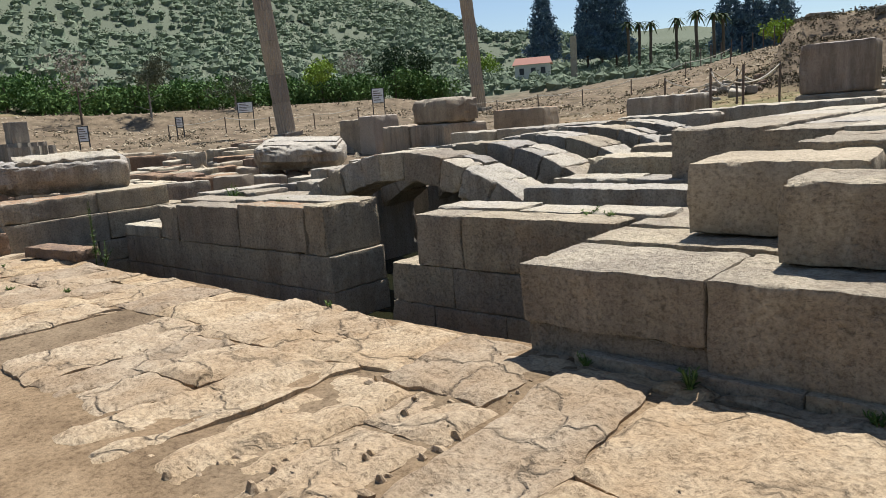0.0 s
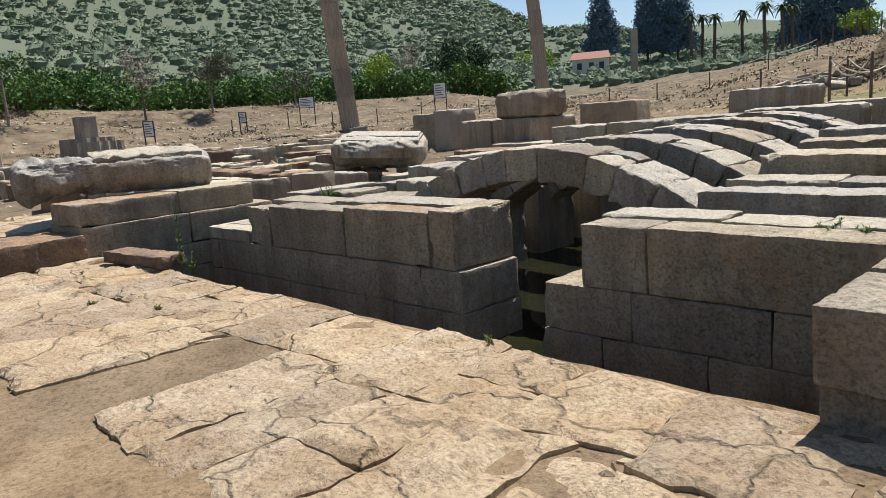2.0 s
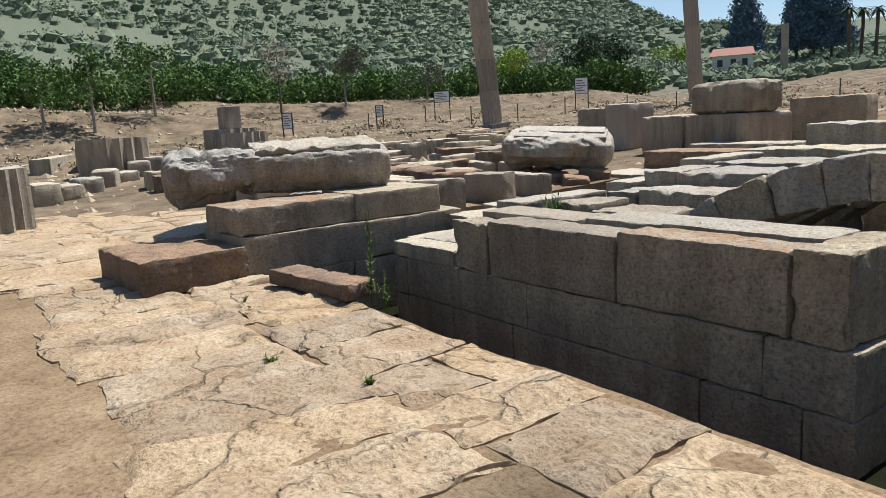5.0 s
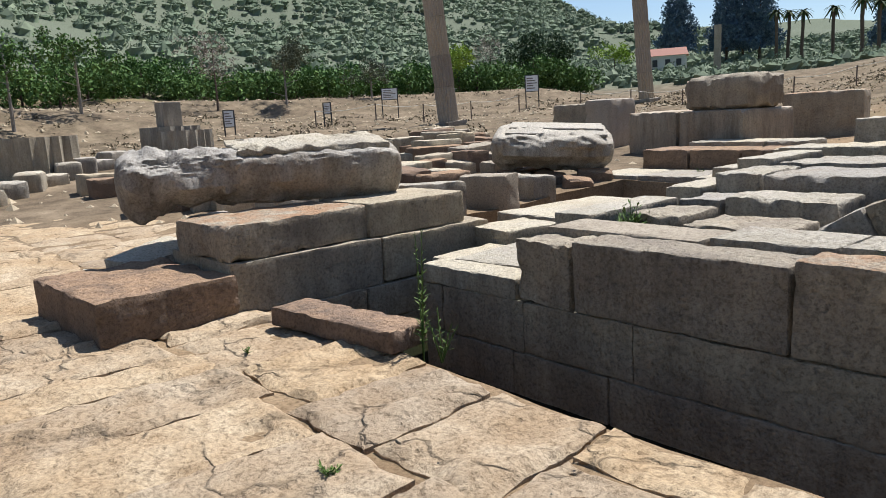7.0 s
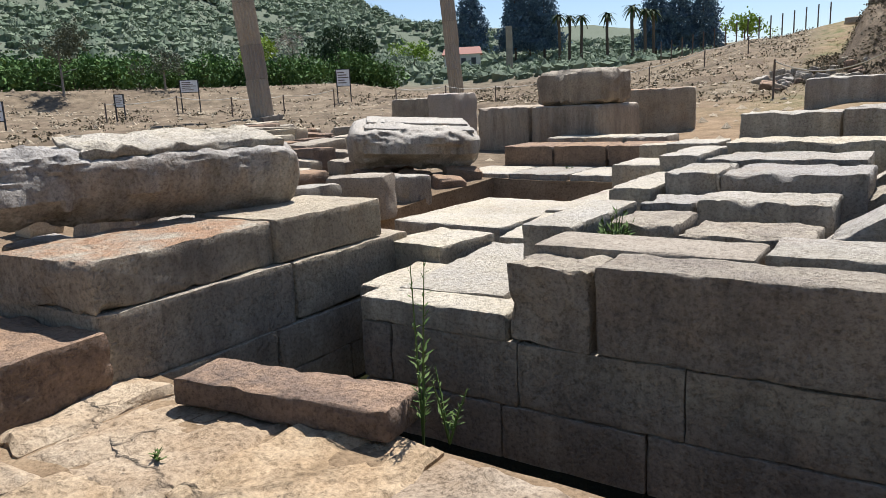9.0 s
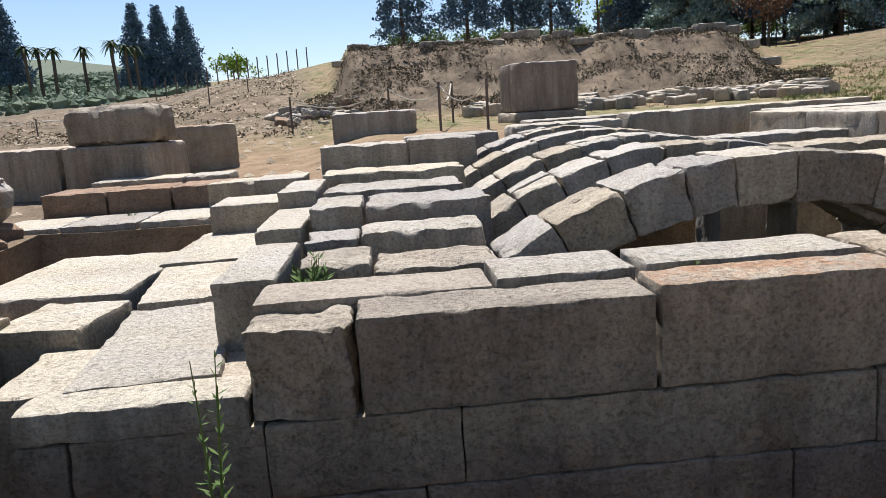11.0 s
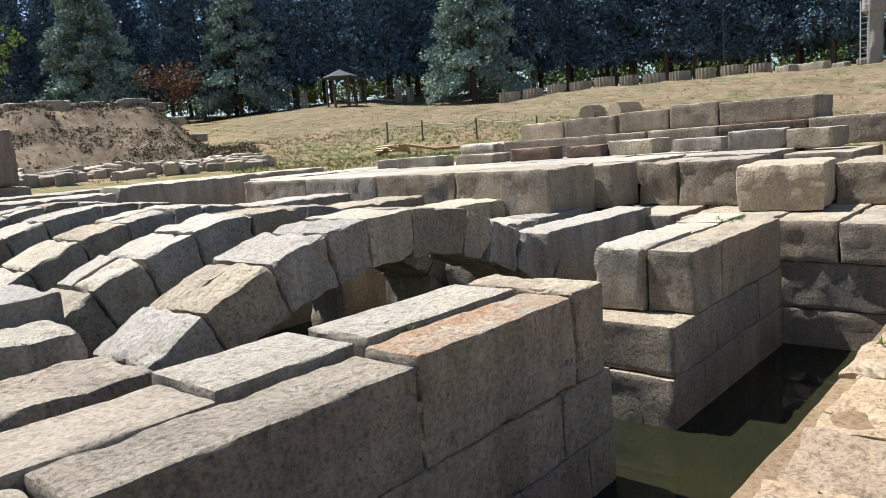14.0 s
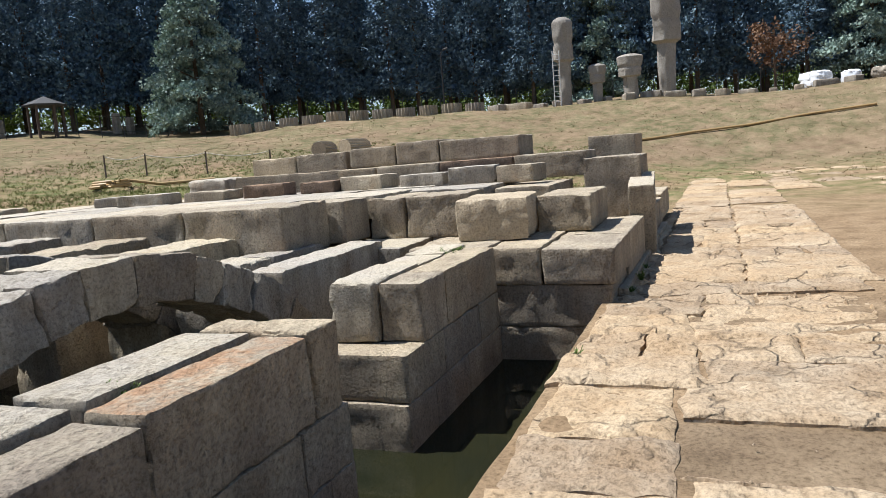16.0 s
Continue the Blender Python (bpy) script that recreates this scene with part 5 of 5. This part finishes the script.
# ---- things on the eastern bank ----
for k in range(11):
    az = 36.3 - k * 1.85
    d = 45.3
    x, y = MID[0] + d * math.cos(radians(az)), MID[1] + d * math.sin(radians(az))
    drum_thing(x, y, g_at(x, y) - 0.1, 0.66 - 0.04 * (k % 3), 0.72 - 0.03 * (k % 4), "fluted drum in a row on the grassy bank")
for k in range(16):
    az, d = 16 - k * 1.7, 45.6 + rnd.uniform(-0.5, 1.5)
    x, y = MID[0] + d * math.cos(radians(az)), MID[1] + d * math.sin(radians(az))
    s, z = rnd.uniform(0.4, 0.8), g_at(x, y)
    block("bank_block", x - s, x + s, y - s * 0.5, y + s * 0.5, z - 0.1, z + s * 0.55, GREY, turn=(0, 0, rnd.uniform(0, 180)), label="pale hewn block set down on the grassy bank", category="stone block", group="blocks on the bank", r=0.06, chip=0.15, res=0.2)


def statue(x, y, h, w, seed, label):
    n, rings = 20, 34
    v, f = [], []
    for i in range(rings + 1):
        q = i / rings
        prof = (0.58 + 0.05 * smooth(0.0, 0.2, q) + 0.34 * smooth(0.5, 0.53, q) + 0.08 * smooth(0.55, 0.85, q) - 0.35 * smooth(0.94, 1.0, q) - 0.12 * math.exp(-((q - 0.72) / 0.02) ** 2)) * (1 if i < rings else 0.6)
        for k in range(n):
            a = 2 * math.pi * k / n
            rr = w * 0.5 * float(prof) * (1 + 0.2 * noise.noise((math.cos(a) * 1.6 + seed, math.sin(a) * 1.6, q * h * 0.9)) + 0.035 * math.sin(a * 8 + seed + q * 5))
            v.append((rr * math.cos(a), rr * 0.75 * math.sin(a), h * q))
    for i in range(rings):
        for k in range(n):
            f.append((i * n + k, i * n + (k + 1) % n, (i + 1) * n + (k + 1) % n, (i + 1) * n + k))
    f.append(tuple(range(rings * n, (rings + 1) * n)))
    tagged(part("wrapped_statue", mesh_from("wrapped_statue", v, f, CANVAS), None, pose(x, y, g_at(x, y) - 0.1, 0, 0, 110)), label, "statue", "wrapped statues")


for az, d, h, w, s, lab in ((10.6, 46, 5.5, 1.25, 1, "tall statue wrapped in grey cloth"), (2.9, 46, 6.5, 1.7, 2, "tall statue wrapped in grey cloth"), (8.1, 46, 2.4, 1.0, 3, "short statue fragment wrapped in cloth"), (5.6, 46, 2.8, 1.4, 4, "short statue fragment wrapped in cloth")):
    x, y = MID[0] + d * math.cos(radians(az)), MID[1] + d * math.sin(radians(az))
    statue(x, y, h, w, s, lab)
x, y = MID[0] + 45.4 * math.cos(radians(11.2)), MID[1] + 45.4 * math.sin(radians(11.2))
lad = thing("ladder", "pale metal ladder standing beside a wrapped statue", "ladder", pose(x, y, g_at(x, y), 0, 0, 100))
for q in (-0.2, 0.2):
    part("rail", mesh_from("rail", *tube([(q, 0, 0), (q, 0.1, 3.4)], 0.03), WHITE), lad)
for k in range(10):
    part("rung", mesh_from("rung", *tube([(-0.2, 0.01 * k, 0.3 + k * 0.32), (0.2, 0.01 * k, 0.3 + k * 0.32)], 0.02), WHITE), lad)
x, y = MID[0] + 47 * math.cos(radians(20.2)), MID[1] + 47 * math.sin(radians(20.2))
lamp = thing("lamp_post", "slim dark lamp post on the bank", "lamp post", pose(x, y, g_at(x, y)))
part("pole", mesh_from("pole", *tube([(0, 0, 0), (0, 0, 4.0)], [0.06, 0.045], 8), METAL), lamp)
part("head", mesh_from("head", *tube([(0, 0, 4.0), (0.1, -0.15, 4.2), (0.25, -0.4, 4.3)], [0.04, 0.06, 0.05], 6), METAL), lamp)
x, y = MID[0] + 47 * math.cos(radians(-9.3)), MID[1] + 47 * math.sin(radians(-9.3))
for q, (dx, s) in enumerate(((0, 0.7), (1.1, 0.85), (-1.0, 0.6))):
    v, f = worn_box(s * 2, s * 1.3, s * 1.1, 60 + q, 0.16, 0.25, 0.08, 0.2)
    tagged(part("covered_block", mesh_from("covered_block", v, f, PLASTIC if q < 2 else GREY), None, pose(x + dx * 0.2, y + dx * 1.6, g_at(x, y + dx * 1.6) + s * 0.45, 0, 0, 30 * q)), "stone covered with white plastic sheeting" if q < 2 else "pale stone beside the covered ones", "covered stone")
# pavilion
x, y = MID[0] + 52.5 * math.cos(radians(49.4)), MID[1] + 52.5 * math.sin(radians(49.4))
gaz = thing("pavilion", "small open timber pavilion with a pitched roof", "pavilion", pose(x, y, g_at(x, y) - 0.1, 0, 0, 20))
for a in range(6):
    c, s = math.cos(a * math.pi / 3) * 1.0, math.sin(a * math.pi / 3) * 1.0
    part("post", mesh_from("post", *tube([(c, s, 0), (c, s, 2.2)], 0.08), WOOD), gaz)
rv = [(math.cos(a * math.pi / 3) * 1.3, math.sin(a * math.pi / 3) * 1.3, 2.15) for a in range(6)] + [(0, 0, 2.7)] + [(math.cos(a * math.pi / 3) * 1.26, math.sin(a * math.pi / 3) * 1.26, 2.05) for a in range(6)]
part("roof", mesh_from("roof", rv, [(a, (a + 1) % 6, 6) for a in range(6)] + [(7 + a, 7 + (a + 1) % 6, (a + 1) % 6, a) for a in range(6)] + [tuple(range(12, 6, -1))], SLATE, False), gaz)
part("bench", mesh_from("bench", *box(-0.7, 0.7, -0.2, 0.2, 0.35, 0.45), WOOD), gaz)
for az, h in ((44.9, 1.5), (44.0, 1.2), (52.3, 1.2)):
    x, y = MID[0] + 55 * math.cos(radians(az)), MID[1] + 55 * math.sin(radians(az))
    v, f = worn_box(0.45, 0.45, h, az, 0.12, 0.1, 0.03, 0.1)
    tagged(part("stone_stele", mesh_from("stone_stele", v, f, GREY), None, pose(x, y, g_at(x, y) + h / 2)), "pale upright stone before the trees", "stone stele", "stones before the trees")


# ---- fences, ropes, signs ----
def post(x, y, h, rad=0.032, label="slim rusty fence post"):
    z = g_at(x, y)
    tagged(part("fence_post", mesh_from("fence_post", *tube([(0, 0, -0.15), (0, 0, h * 0.5), (0.01, 0, h)], rad, 7), RUST), None, pose(x, y, z)), label, "post", "rope fence posts")
    return Vector((x, y, z + h - 0.05))


def rope(a, b, sag=0.25, rad=0.018):
    pts = [a.lerp(b, t / 10) - Vector((0, 0, sag * 4 * (t / 10) * (1 - t / 10))) for t in range(11)]
    tagged(new("rope", mesh_from("rope", *tube(pts, rad, 5), ROPE)), "pale rope slung between fence posts", "rope", "rope fence")


def fence(points, h=0.9, sag=0.15):
    tops = [post(x, y, h) for x, y in points]
    for a, b in zip(tops, tops[1:]):
        rope(a, b, sag)


fence([(11.8, 24.0), (12.6, 22.8), (13.6, 20.8), (14.6, 18.6)], 0.85)
fence([(-11.3, 24.5), (-8.3, 23.0), (-6.6, 21.5), (-7.2, 18.2), (-6.2, 17.6)], 1.1, 0.4)
fence([MID + np.array([d * math.cos(radians(a)), d * math.sin(radians(a))]) for a, d in ((101, 40), (104, 38), (108, 36), (112, 35), (116, 35), (120, 36), (124, 37), (128, 38))], 0.9, 0.12)
fence([MID + np.array([d * math.cos(radians(a)), d * math.sin(radians(a))]) for a, d in ((133, 36), (137, 35), (141, 34), (145, 34), (150, 34))], 0.9, 0.12)
for k in range(16):
    a = 96 + k * 0.75
    x, y = MID[0] + 62 * math.cos(radians(a)), MID[1] + 62 * math.sin(radians(a))
    post(x, y, 1.7, 0.05, "tall dark boundary fence post")
belt = [(MID[0] + 52.5 * math.cos(radians(a)), MID[1] + 52.5 * math.sin(radians(a))) for a in np.arange(-14, 62, 1.5)]
mesh_fence = thing("wire_fence", "thin dark wire fence in front of the trees", "fence")
tops = []
for x, y in belt:
    z = g_at(x, y)
    part("post", mesh_from("post", *tube([(x, y, z - 0.2), (x, y, z + 1.5)], 0.03, 5), METAL), mesh_fence)
    tops.append((x, y, z))
for h in (0.4, 0.9, 1.4):
    part("wire", mesh_from("wire", *tube([(x, y, z + h) for x, y, z in tops], 0.012, 4), METAL), mesh_fence)


def sign(az, d, w, h, high, label, face=None):
    x, y = MID[0] + d * math.cos(radians(az)), MID[1] + d * math.sin(radians(az))
    s = thing("information_board", label, "sign", pose(x, y, g_at(x, y), 0, 0, az - 90))
    for q in (-w / 2, w / 2):
        part("leg", mesh_from("leg", *tube([(q, 0, -0.1), (q, 0, high)], 0.035), METAL), s)
    part("frame", mesh_from("frame", *box(-w / 2 - 0.04, w / 2 + 0.04, 0.0, 0.05, high - h - 0.04, high + 0.04), METAL, False), s)
    part("panel", mesh_from("panel", *box(-w / 2, w / 2, -0.02, 0.0, high - h, high), WHITE, False), s)
    part("text_bars", mesh_from("text_bars", *joined(*[box(-w * 0.4, w * (0.1 + 0.28 * ((k * 7) % 3) / 2), -0.026, -0.021, high - h * (0.2 + 0.16 * k), high - h * (0.14 + 0.16 * k)) for k in range(5)]), RUST, False), s)


sign(143.7, 42, 0.95, 0.62, 1.75, "framed information board on two legs")
sign(132.0, 44, 0.8, 0.95, 1.9, "framed upright information board")
sign(149.0, 34, 0.35, 0.5, 1.1, "small white notice on a post")
sign(157.0, 32, 0.45, 0.7, 1.2, "small dark-framed board on a post")
# house
x, y = MID[0] + 126 * math.cos(radians(122.2)), MID[1] + 126 * math.sin(radians(122.2))
hz = g_at(x, y)
house = thing("house", "small white house with a red tiled roof", "house", pose(x, y, hz - 0.5, 0, 0, 30))
part("wall", mesh_from("wall", *box(-3.0, 3.0, -2, 2, 0, 2.9), PLASTER, False), house)
part("roof", mesh_from("roof", [(-3.4, -2.4, 2.8), (3.4, -2.4, 2.8), (3.4, 2.4, 2.8), (-3.4, 2.4, 2.8), (-3.0, 0, 4.1), (3.0, 0, 4.1)], [(0, 1, 5, 4), (2, 3, 4, 5), (1, 2, 5), (3, 0, 4), (3, 2, 1, 0)], TILE, False), house)
for q in (-1.8, 0.2, 1.9):
    part("window", mesh_from("window", *box(q - 0.4, q + 0.4, -2.06, -1.98, 1.1, 2.2), METAL, False), house)
# hose along the eastern bank
pts = [(MID[0] + d * math.cos(radians(a)), MID[1] + d * math.sin(radians(a))) for a, d in ((7, 34), (4, 35), (1, 36), (-3, 37), (-7, 38), (-11, 39))]
tagged(new("hose", mesh_from("hose", *tube([(x, y, g_at(x, y) + 0.08) for x, y in pts], 0.065, 7), HOSE)), "long brown hose lying on the grassy slope", "hose")
coil = [(9.6 + 0.75 * math.cos(t * 0.5) * (1 - t * 0.01), 21.6 + 0.55 * math.sin(t * 0.5), g_at(9.6, 21.6) + 0.08 + 0.006 * t) for t in range(38)] + [(10.8, 20.6, g_at(10.8, 20.6) + 0.08), (12.2, 19.4, g_at(12.2, 19.4) + 0.08)]
tagged(new("coiled_hose", mesh_from("coiled_hose", *tube(coil, 0.055, 6), HOSE)), "coiled yellow hose lying on the grass", "hose")
for k in range(2):
    t = thing("drum_fragment", "ochre half drum lying on the terrace tiers", "column drum", pose(2.85 + 0.1 * k, 9.5 - 0.6 * k, 1.84, 0, 0, 8 - 20 * k))
    part("shaft", mesh_from("shaft", *[(lambda vf: (np.array(vf[0])[:, [2, 0, 1]], vf[1]))(fluted(0.16, -0.3, 0.3, k + 3))][0], OCHRE), t)


# ---- weeds, grass and small stones ----
def weed(x, y, z, h, n, label, spread=0.08, name="weed", leaf=1.0):
    r = random.Random(int(x * 100) + n)
    t = thing(name, label, "plant", pose(x, y, z))
    stems, leaves = [], []
    for k in range(n):
        a, l = r.uniform(0, 6.28), h * r.uniform(0.5, 1)
        tip = Vector((math.cos(a) * spread * r.uniform(0.3, 1.3), math.sin(a) * spread * r.uniform(0.3, 1.3), l))
        stems.append(tube([(0, 0, -0.02), tip * 0.5 + Vector((0, 0, l * 0.04)), tip], [0.006, 0.004, 0.002], 4))
        for q in range(int(8 + l * 45)):
            s = r.uniform(0.12, 1)
            b = Vector((r.uniform(-1, 1), r.uniform(-1, 1), r.uniform(0.2, 0.9))).normalized() * r.uniform(0.02, 0.055) * (1.2 - 0.6 * s) * leaf
            c = tip * s
            side = Vector((-b.y, b.x, 0)) * 0.16
            leaves.append(([c, c + b * 0.5 + side, c + b, c + b * 0.5 - side], [(0, 1, 2, 3)]))
    part("stem", mesh_from("stem", *joined(*stems), WEED), t)
    part("foliage", mesh_from("foliage", *joined(*leaves), WEED, False), t)


weed(-9.1, 3.74, -0.05, 0.8, 4, "tall slender green weed growing at the basin edge", 0.05, "tall_weed", 1.3)
weed(-9.0, 3.8, -0.05, 0.36, 4, "bushy green weed at the basin edge", 0.14)
weed(-8.95, 5.7, 0.3, 0.4, 22, "small green shrub between the marble rows", 0.13, "small_shrub", 2.2)
for x, y, h, n in ((-8.1, 2.45, 0.04, 7), (-7.35, 2.72, 0.045, 8), (-9.9, 2.95, 0.03, 5), (-2.0, 3.38, 0.08, 7), (-1.4, 3.34, 0.14, 14), (-4.35, 3.5, 0.13, 4), (-0.6, 3.36, 0.08, 8)):
    weed(x, y, 0.02, h, n, "low green weed rooted in a paving joint", 0.05)
for x, y, z in ((-6.95, 5.05, 0.6), (-7.0, 5.0, 0.58), (-12.2, 12.2, 0.28), (-2.9, 5.0, 0.6), (-2.7, 4.95, 0.6)):
    weed(x, y, z - 0.02, 0.08, 5, "dry little weed growing between blocks", 0.1)


def tufts(name, label, xy, h, material, seed, blades=7):
    r = np.random.RandomState(seed)
    xy = np.repeat(np.asarray(xy, float), blades, 0)
    base = xy + r.normal(0, 0.05, xy.shape)
    z = ground(base[:, 0], base[:, 1])
    tip = np.column_stack([base + r.normal(0, h * 0.5, base.shape), z + h * r.uniform(0.4, 1, len(z))])
    side = r.normal(0, 0.003 if h < 0.05 else 0.008, base.shape)
    v = np.stack([np.column_stack([base - side, z]), np.column_stack([base + side, z]), tip], 1).reshape(-1, 3)
    tagged(new(name, mesh_from(name, v, np.arange(len(v)).reshape(-1, 3), material, False)), label, "grass", kind="stuff")


r = np.random.RandomState(3)
a, d = np.radians(r.uniform(8, 60, 6000)), np.sqrt(r.uniform(17 ** 2, 34 ** 2, 6000))
tufts("slope_grass", "short green grass on the slope", np.column_stack([MID[0] + d * np.cos(a), MID[1] + d * np.sin(a)]), 0.11, GREENGRASS, 5)
a, d = np.radians(r.uniform(-14, 128, 9000)), np.sqrt(r.uniform(20 ** 2, 46 ** 2, 9000))
tufts("dry_slope_grass", "dry yellow grass on the bank", np.column_stack([MID[0] + d * np.cos(a), MID[1] + d * np.sin(a)]), 0.075, DRYGRASS, 6)

BRUSH = leafy("dry_brush", (0.075, 0.064, 0.043), (0.115, 0.098, 0.066), (0.175, 0.15, 0.10), 0.9)
ba, bd = np.radians(r.uniform(57, 97, 6500)), r.uniform(25.0, 31.5, 6500)
bxy = np.column_stack([MID[0] + bd * np.cos(ba), MID[1] + bd * np.sin(ba)])
bxy = bxy[fbm(np.column_stack([bxy, 0 * ba]) * 0.9, 3) > -0.25]
bv, bf = leaf_cloud(np.column_stack([bxy, ground(bxy[:, 0], bxy[:, 1]) + 0.07]), r.uniform(0.06, 0.16, len(bxy)), 19, per=7)
tagged(new("dry_brush", mesh_from("dry_brush", bv, bf, BRUSH, False)), "low dry brush covering the slope of the earth bank", "shrubs", kind="stuff")

wa, wd = np.radians(r.uniform(97, 192, 8000)), np.sqrt(r.uniform(20 ** 2, 62 ** 2, 8000))
wxy = np.column_stack([MID[0] + wd * np.cos(wa), MID[1] + wd * np.sin(wa)])
wxy = wxy[fbm(np.column_stack([wxy, 0 * wa]) * 0.35, 3) > 0.0]
wv, wf = leaf_cloud(np.column_stack([wxy, ground(wxy[:, 0], wxy[:, 1]) + 0.06]), r.uniform(0.06, 0.2, len(wxy)), 23, per=7)
tagged(new("dry_weeds", mesh_from("dry_weeds", wv, wf, BRUSH, False)), "dry weeds scattered over the excavated ground", "weeds", kind="stuff")
sa, sd = np.radians(r.uniform(97, 192, 5200)), np.sqrt(r.uniform(9 ** 2, 60 ** 2, 5200))
sx, sy = MID[0] + sd * np.cos(sa), MID[1] + sd * np.sin(sa)
ss = r.uniform(0.03, 0.12, len(sx)) * r.uniform(0.5, 1.6, len(sx))
octa = np.array(((1, 0, 0), (0, 1, 0), (-1, 0, 0), (0, -1, 0), (0, 0, 0.7), (0, 0, -0.7)), float)
keep = (sx < -13.3) | (sy > 12.2)
sv = octa[None] * (ss[:, None, None] * r.uniform(0.6, 1.4, (len(sx), 6, 1))) + np.column_stack([sx, sy, ground(sx, sy)])[:, None]
sv = sv[keep].reshape(-1, 3)
sf = np.concatenate([np.array(q)[None] + 6 * np.arange(len(sv) // 6)[:, None] for q in ((0, 1, 4), (1, 2, 4), (2, 3, 4), (3, 0, 4), (1, 0, 5), (2, 1, 5), (3, 2, 5), (0, 3, 5))])
tagged(new("broken_stone", mesh_from("broken_stone", sv, sf, OCHRE, False)), "broken stone littering the excavated ground", "rubble", kind="stuff")

pebbles = []
r = random.Random(77)
for k in range(700):
    x, y = r.uniform(-13, 1), r.uniform(0.2, 3.4)
    s = r.uniform(0.003, 0.011) * (1.3 if -3.2 < x < -2.2 else 1)
    z = 0.03 if y > 1.5 else 0.0
    q = [(x + s * r.uniform(0.6, 1.2) * dx, y + s * r.uniform(0.6, 1.2) * dy, z + s * r.uniform(0.4, 0.9) * dz) for dx, dy, dz in ((1, 0, 0), (0, 1, 0), (-1, 0, 0), (0, -1, 0), (0, 0, 1), (0, 0, -1))]
    pebbles.append((q, [(0, 1, 4), (1, 2, 4), (2, 3, 4), (3, 0, 4), (1, 0, 5), (2, 1, 5), (3, 2, 5), (0, 3, 5)]))
clods = []
ca, cd = np.radians(np.random.RandomState(12).uniform(58, 96, 1500)), np.random.RandomState(13).uniform(24.5, 30.5, 1500)
cxy = np.column_stack([MID[0] + cd * np.cos(ca), MID[1] + cd * np.sin(ca)])
clod_at = np.column_stack([cxy, ground(cxy[:, 0], cxy[:, 1])]).tolist()
for k in range(1500):
    x, y, z = clod_at[k]
    s = r.uniform(0.02, 0.07)
    q = [(x + s * r.uniform(0.6, 1.3) * dx, y + s * r.uniform(0.6, 1.3) * dy, z + s * r.uniform(0.4, 0.9) * dz) for dx, dy, dz in ((1, 0, 0), (0, 1, 0), (-1, 0, 0), (0, -1, 0), (0, 0, 1), (0, 0, -1))]
    clods.append((q, [(0, 1, 4), (1, 2, 4), (2, 3, 4), (3, 0, 4), (1, 0, 5), (2, 1, 5), (3, 2, 5), (0, 3, 5)]))
tagged(new("earth_clods", mesh_from("earth_clods", *joined(*clods), EARTH_DARK)), "crumbled earth clods on the slope of the bank", "earth", kind="stuff")
tagged(new("gravel", mesh_from("gravel", *joined(*pebbles), PAVING)), "small stone chips scattered on paving and earth", "gravel", kind="stuff")
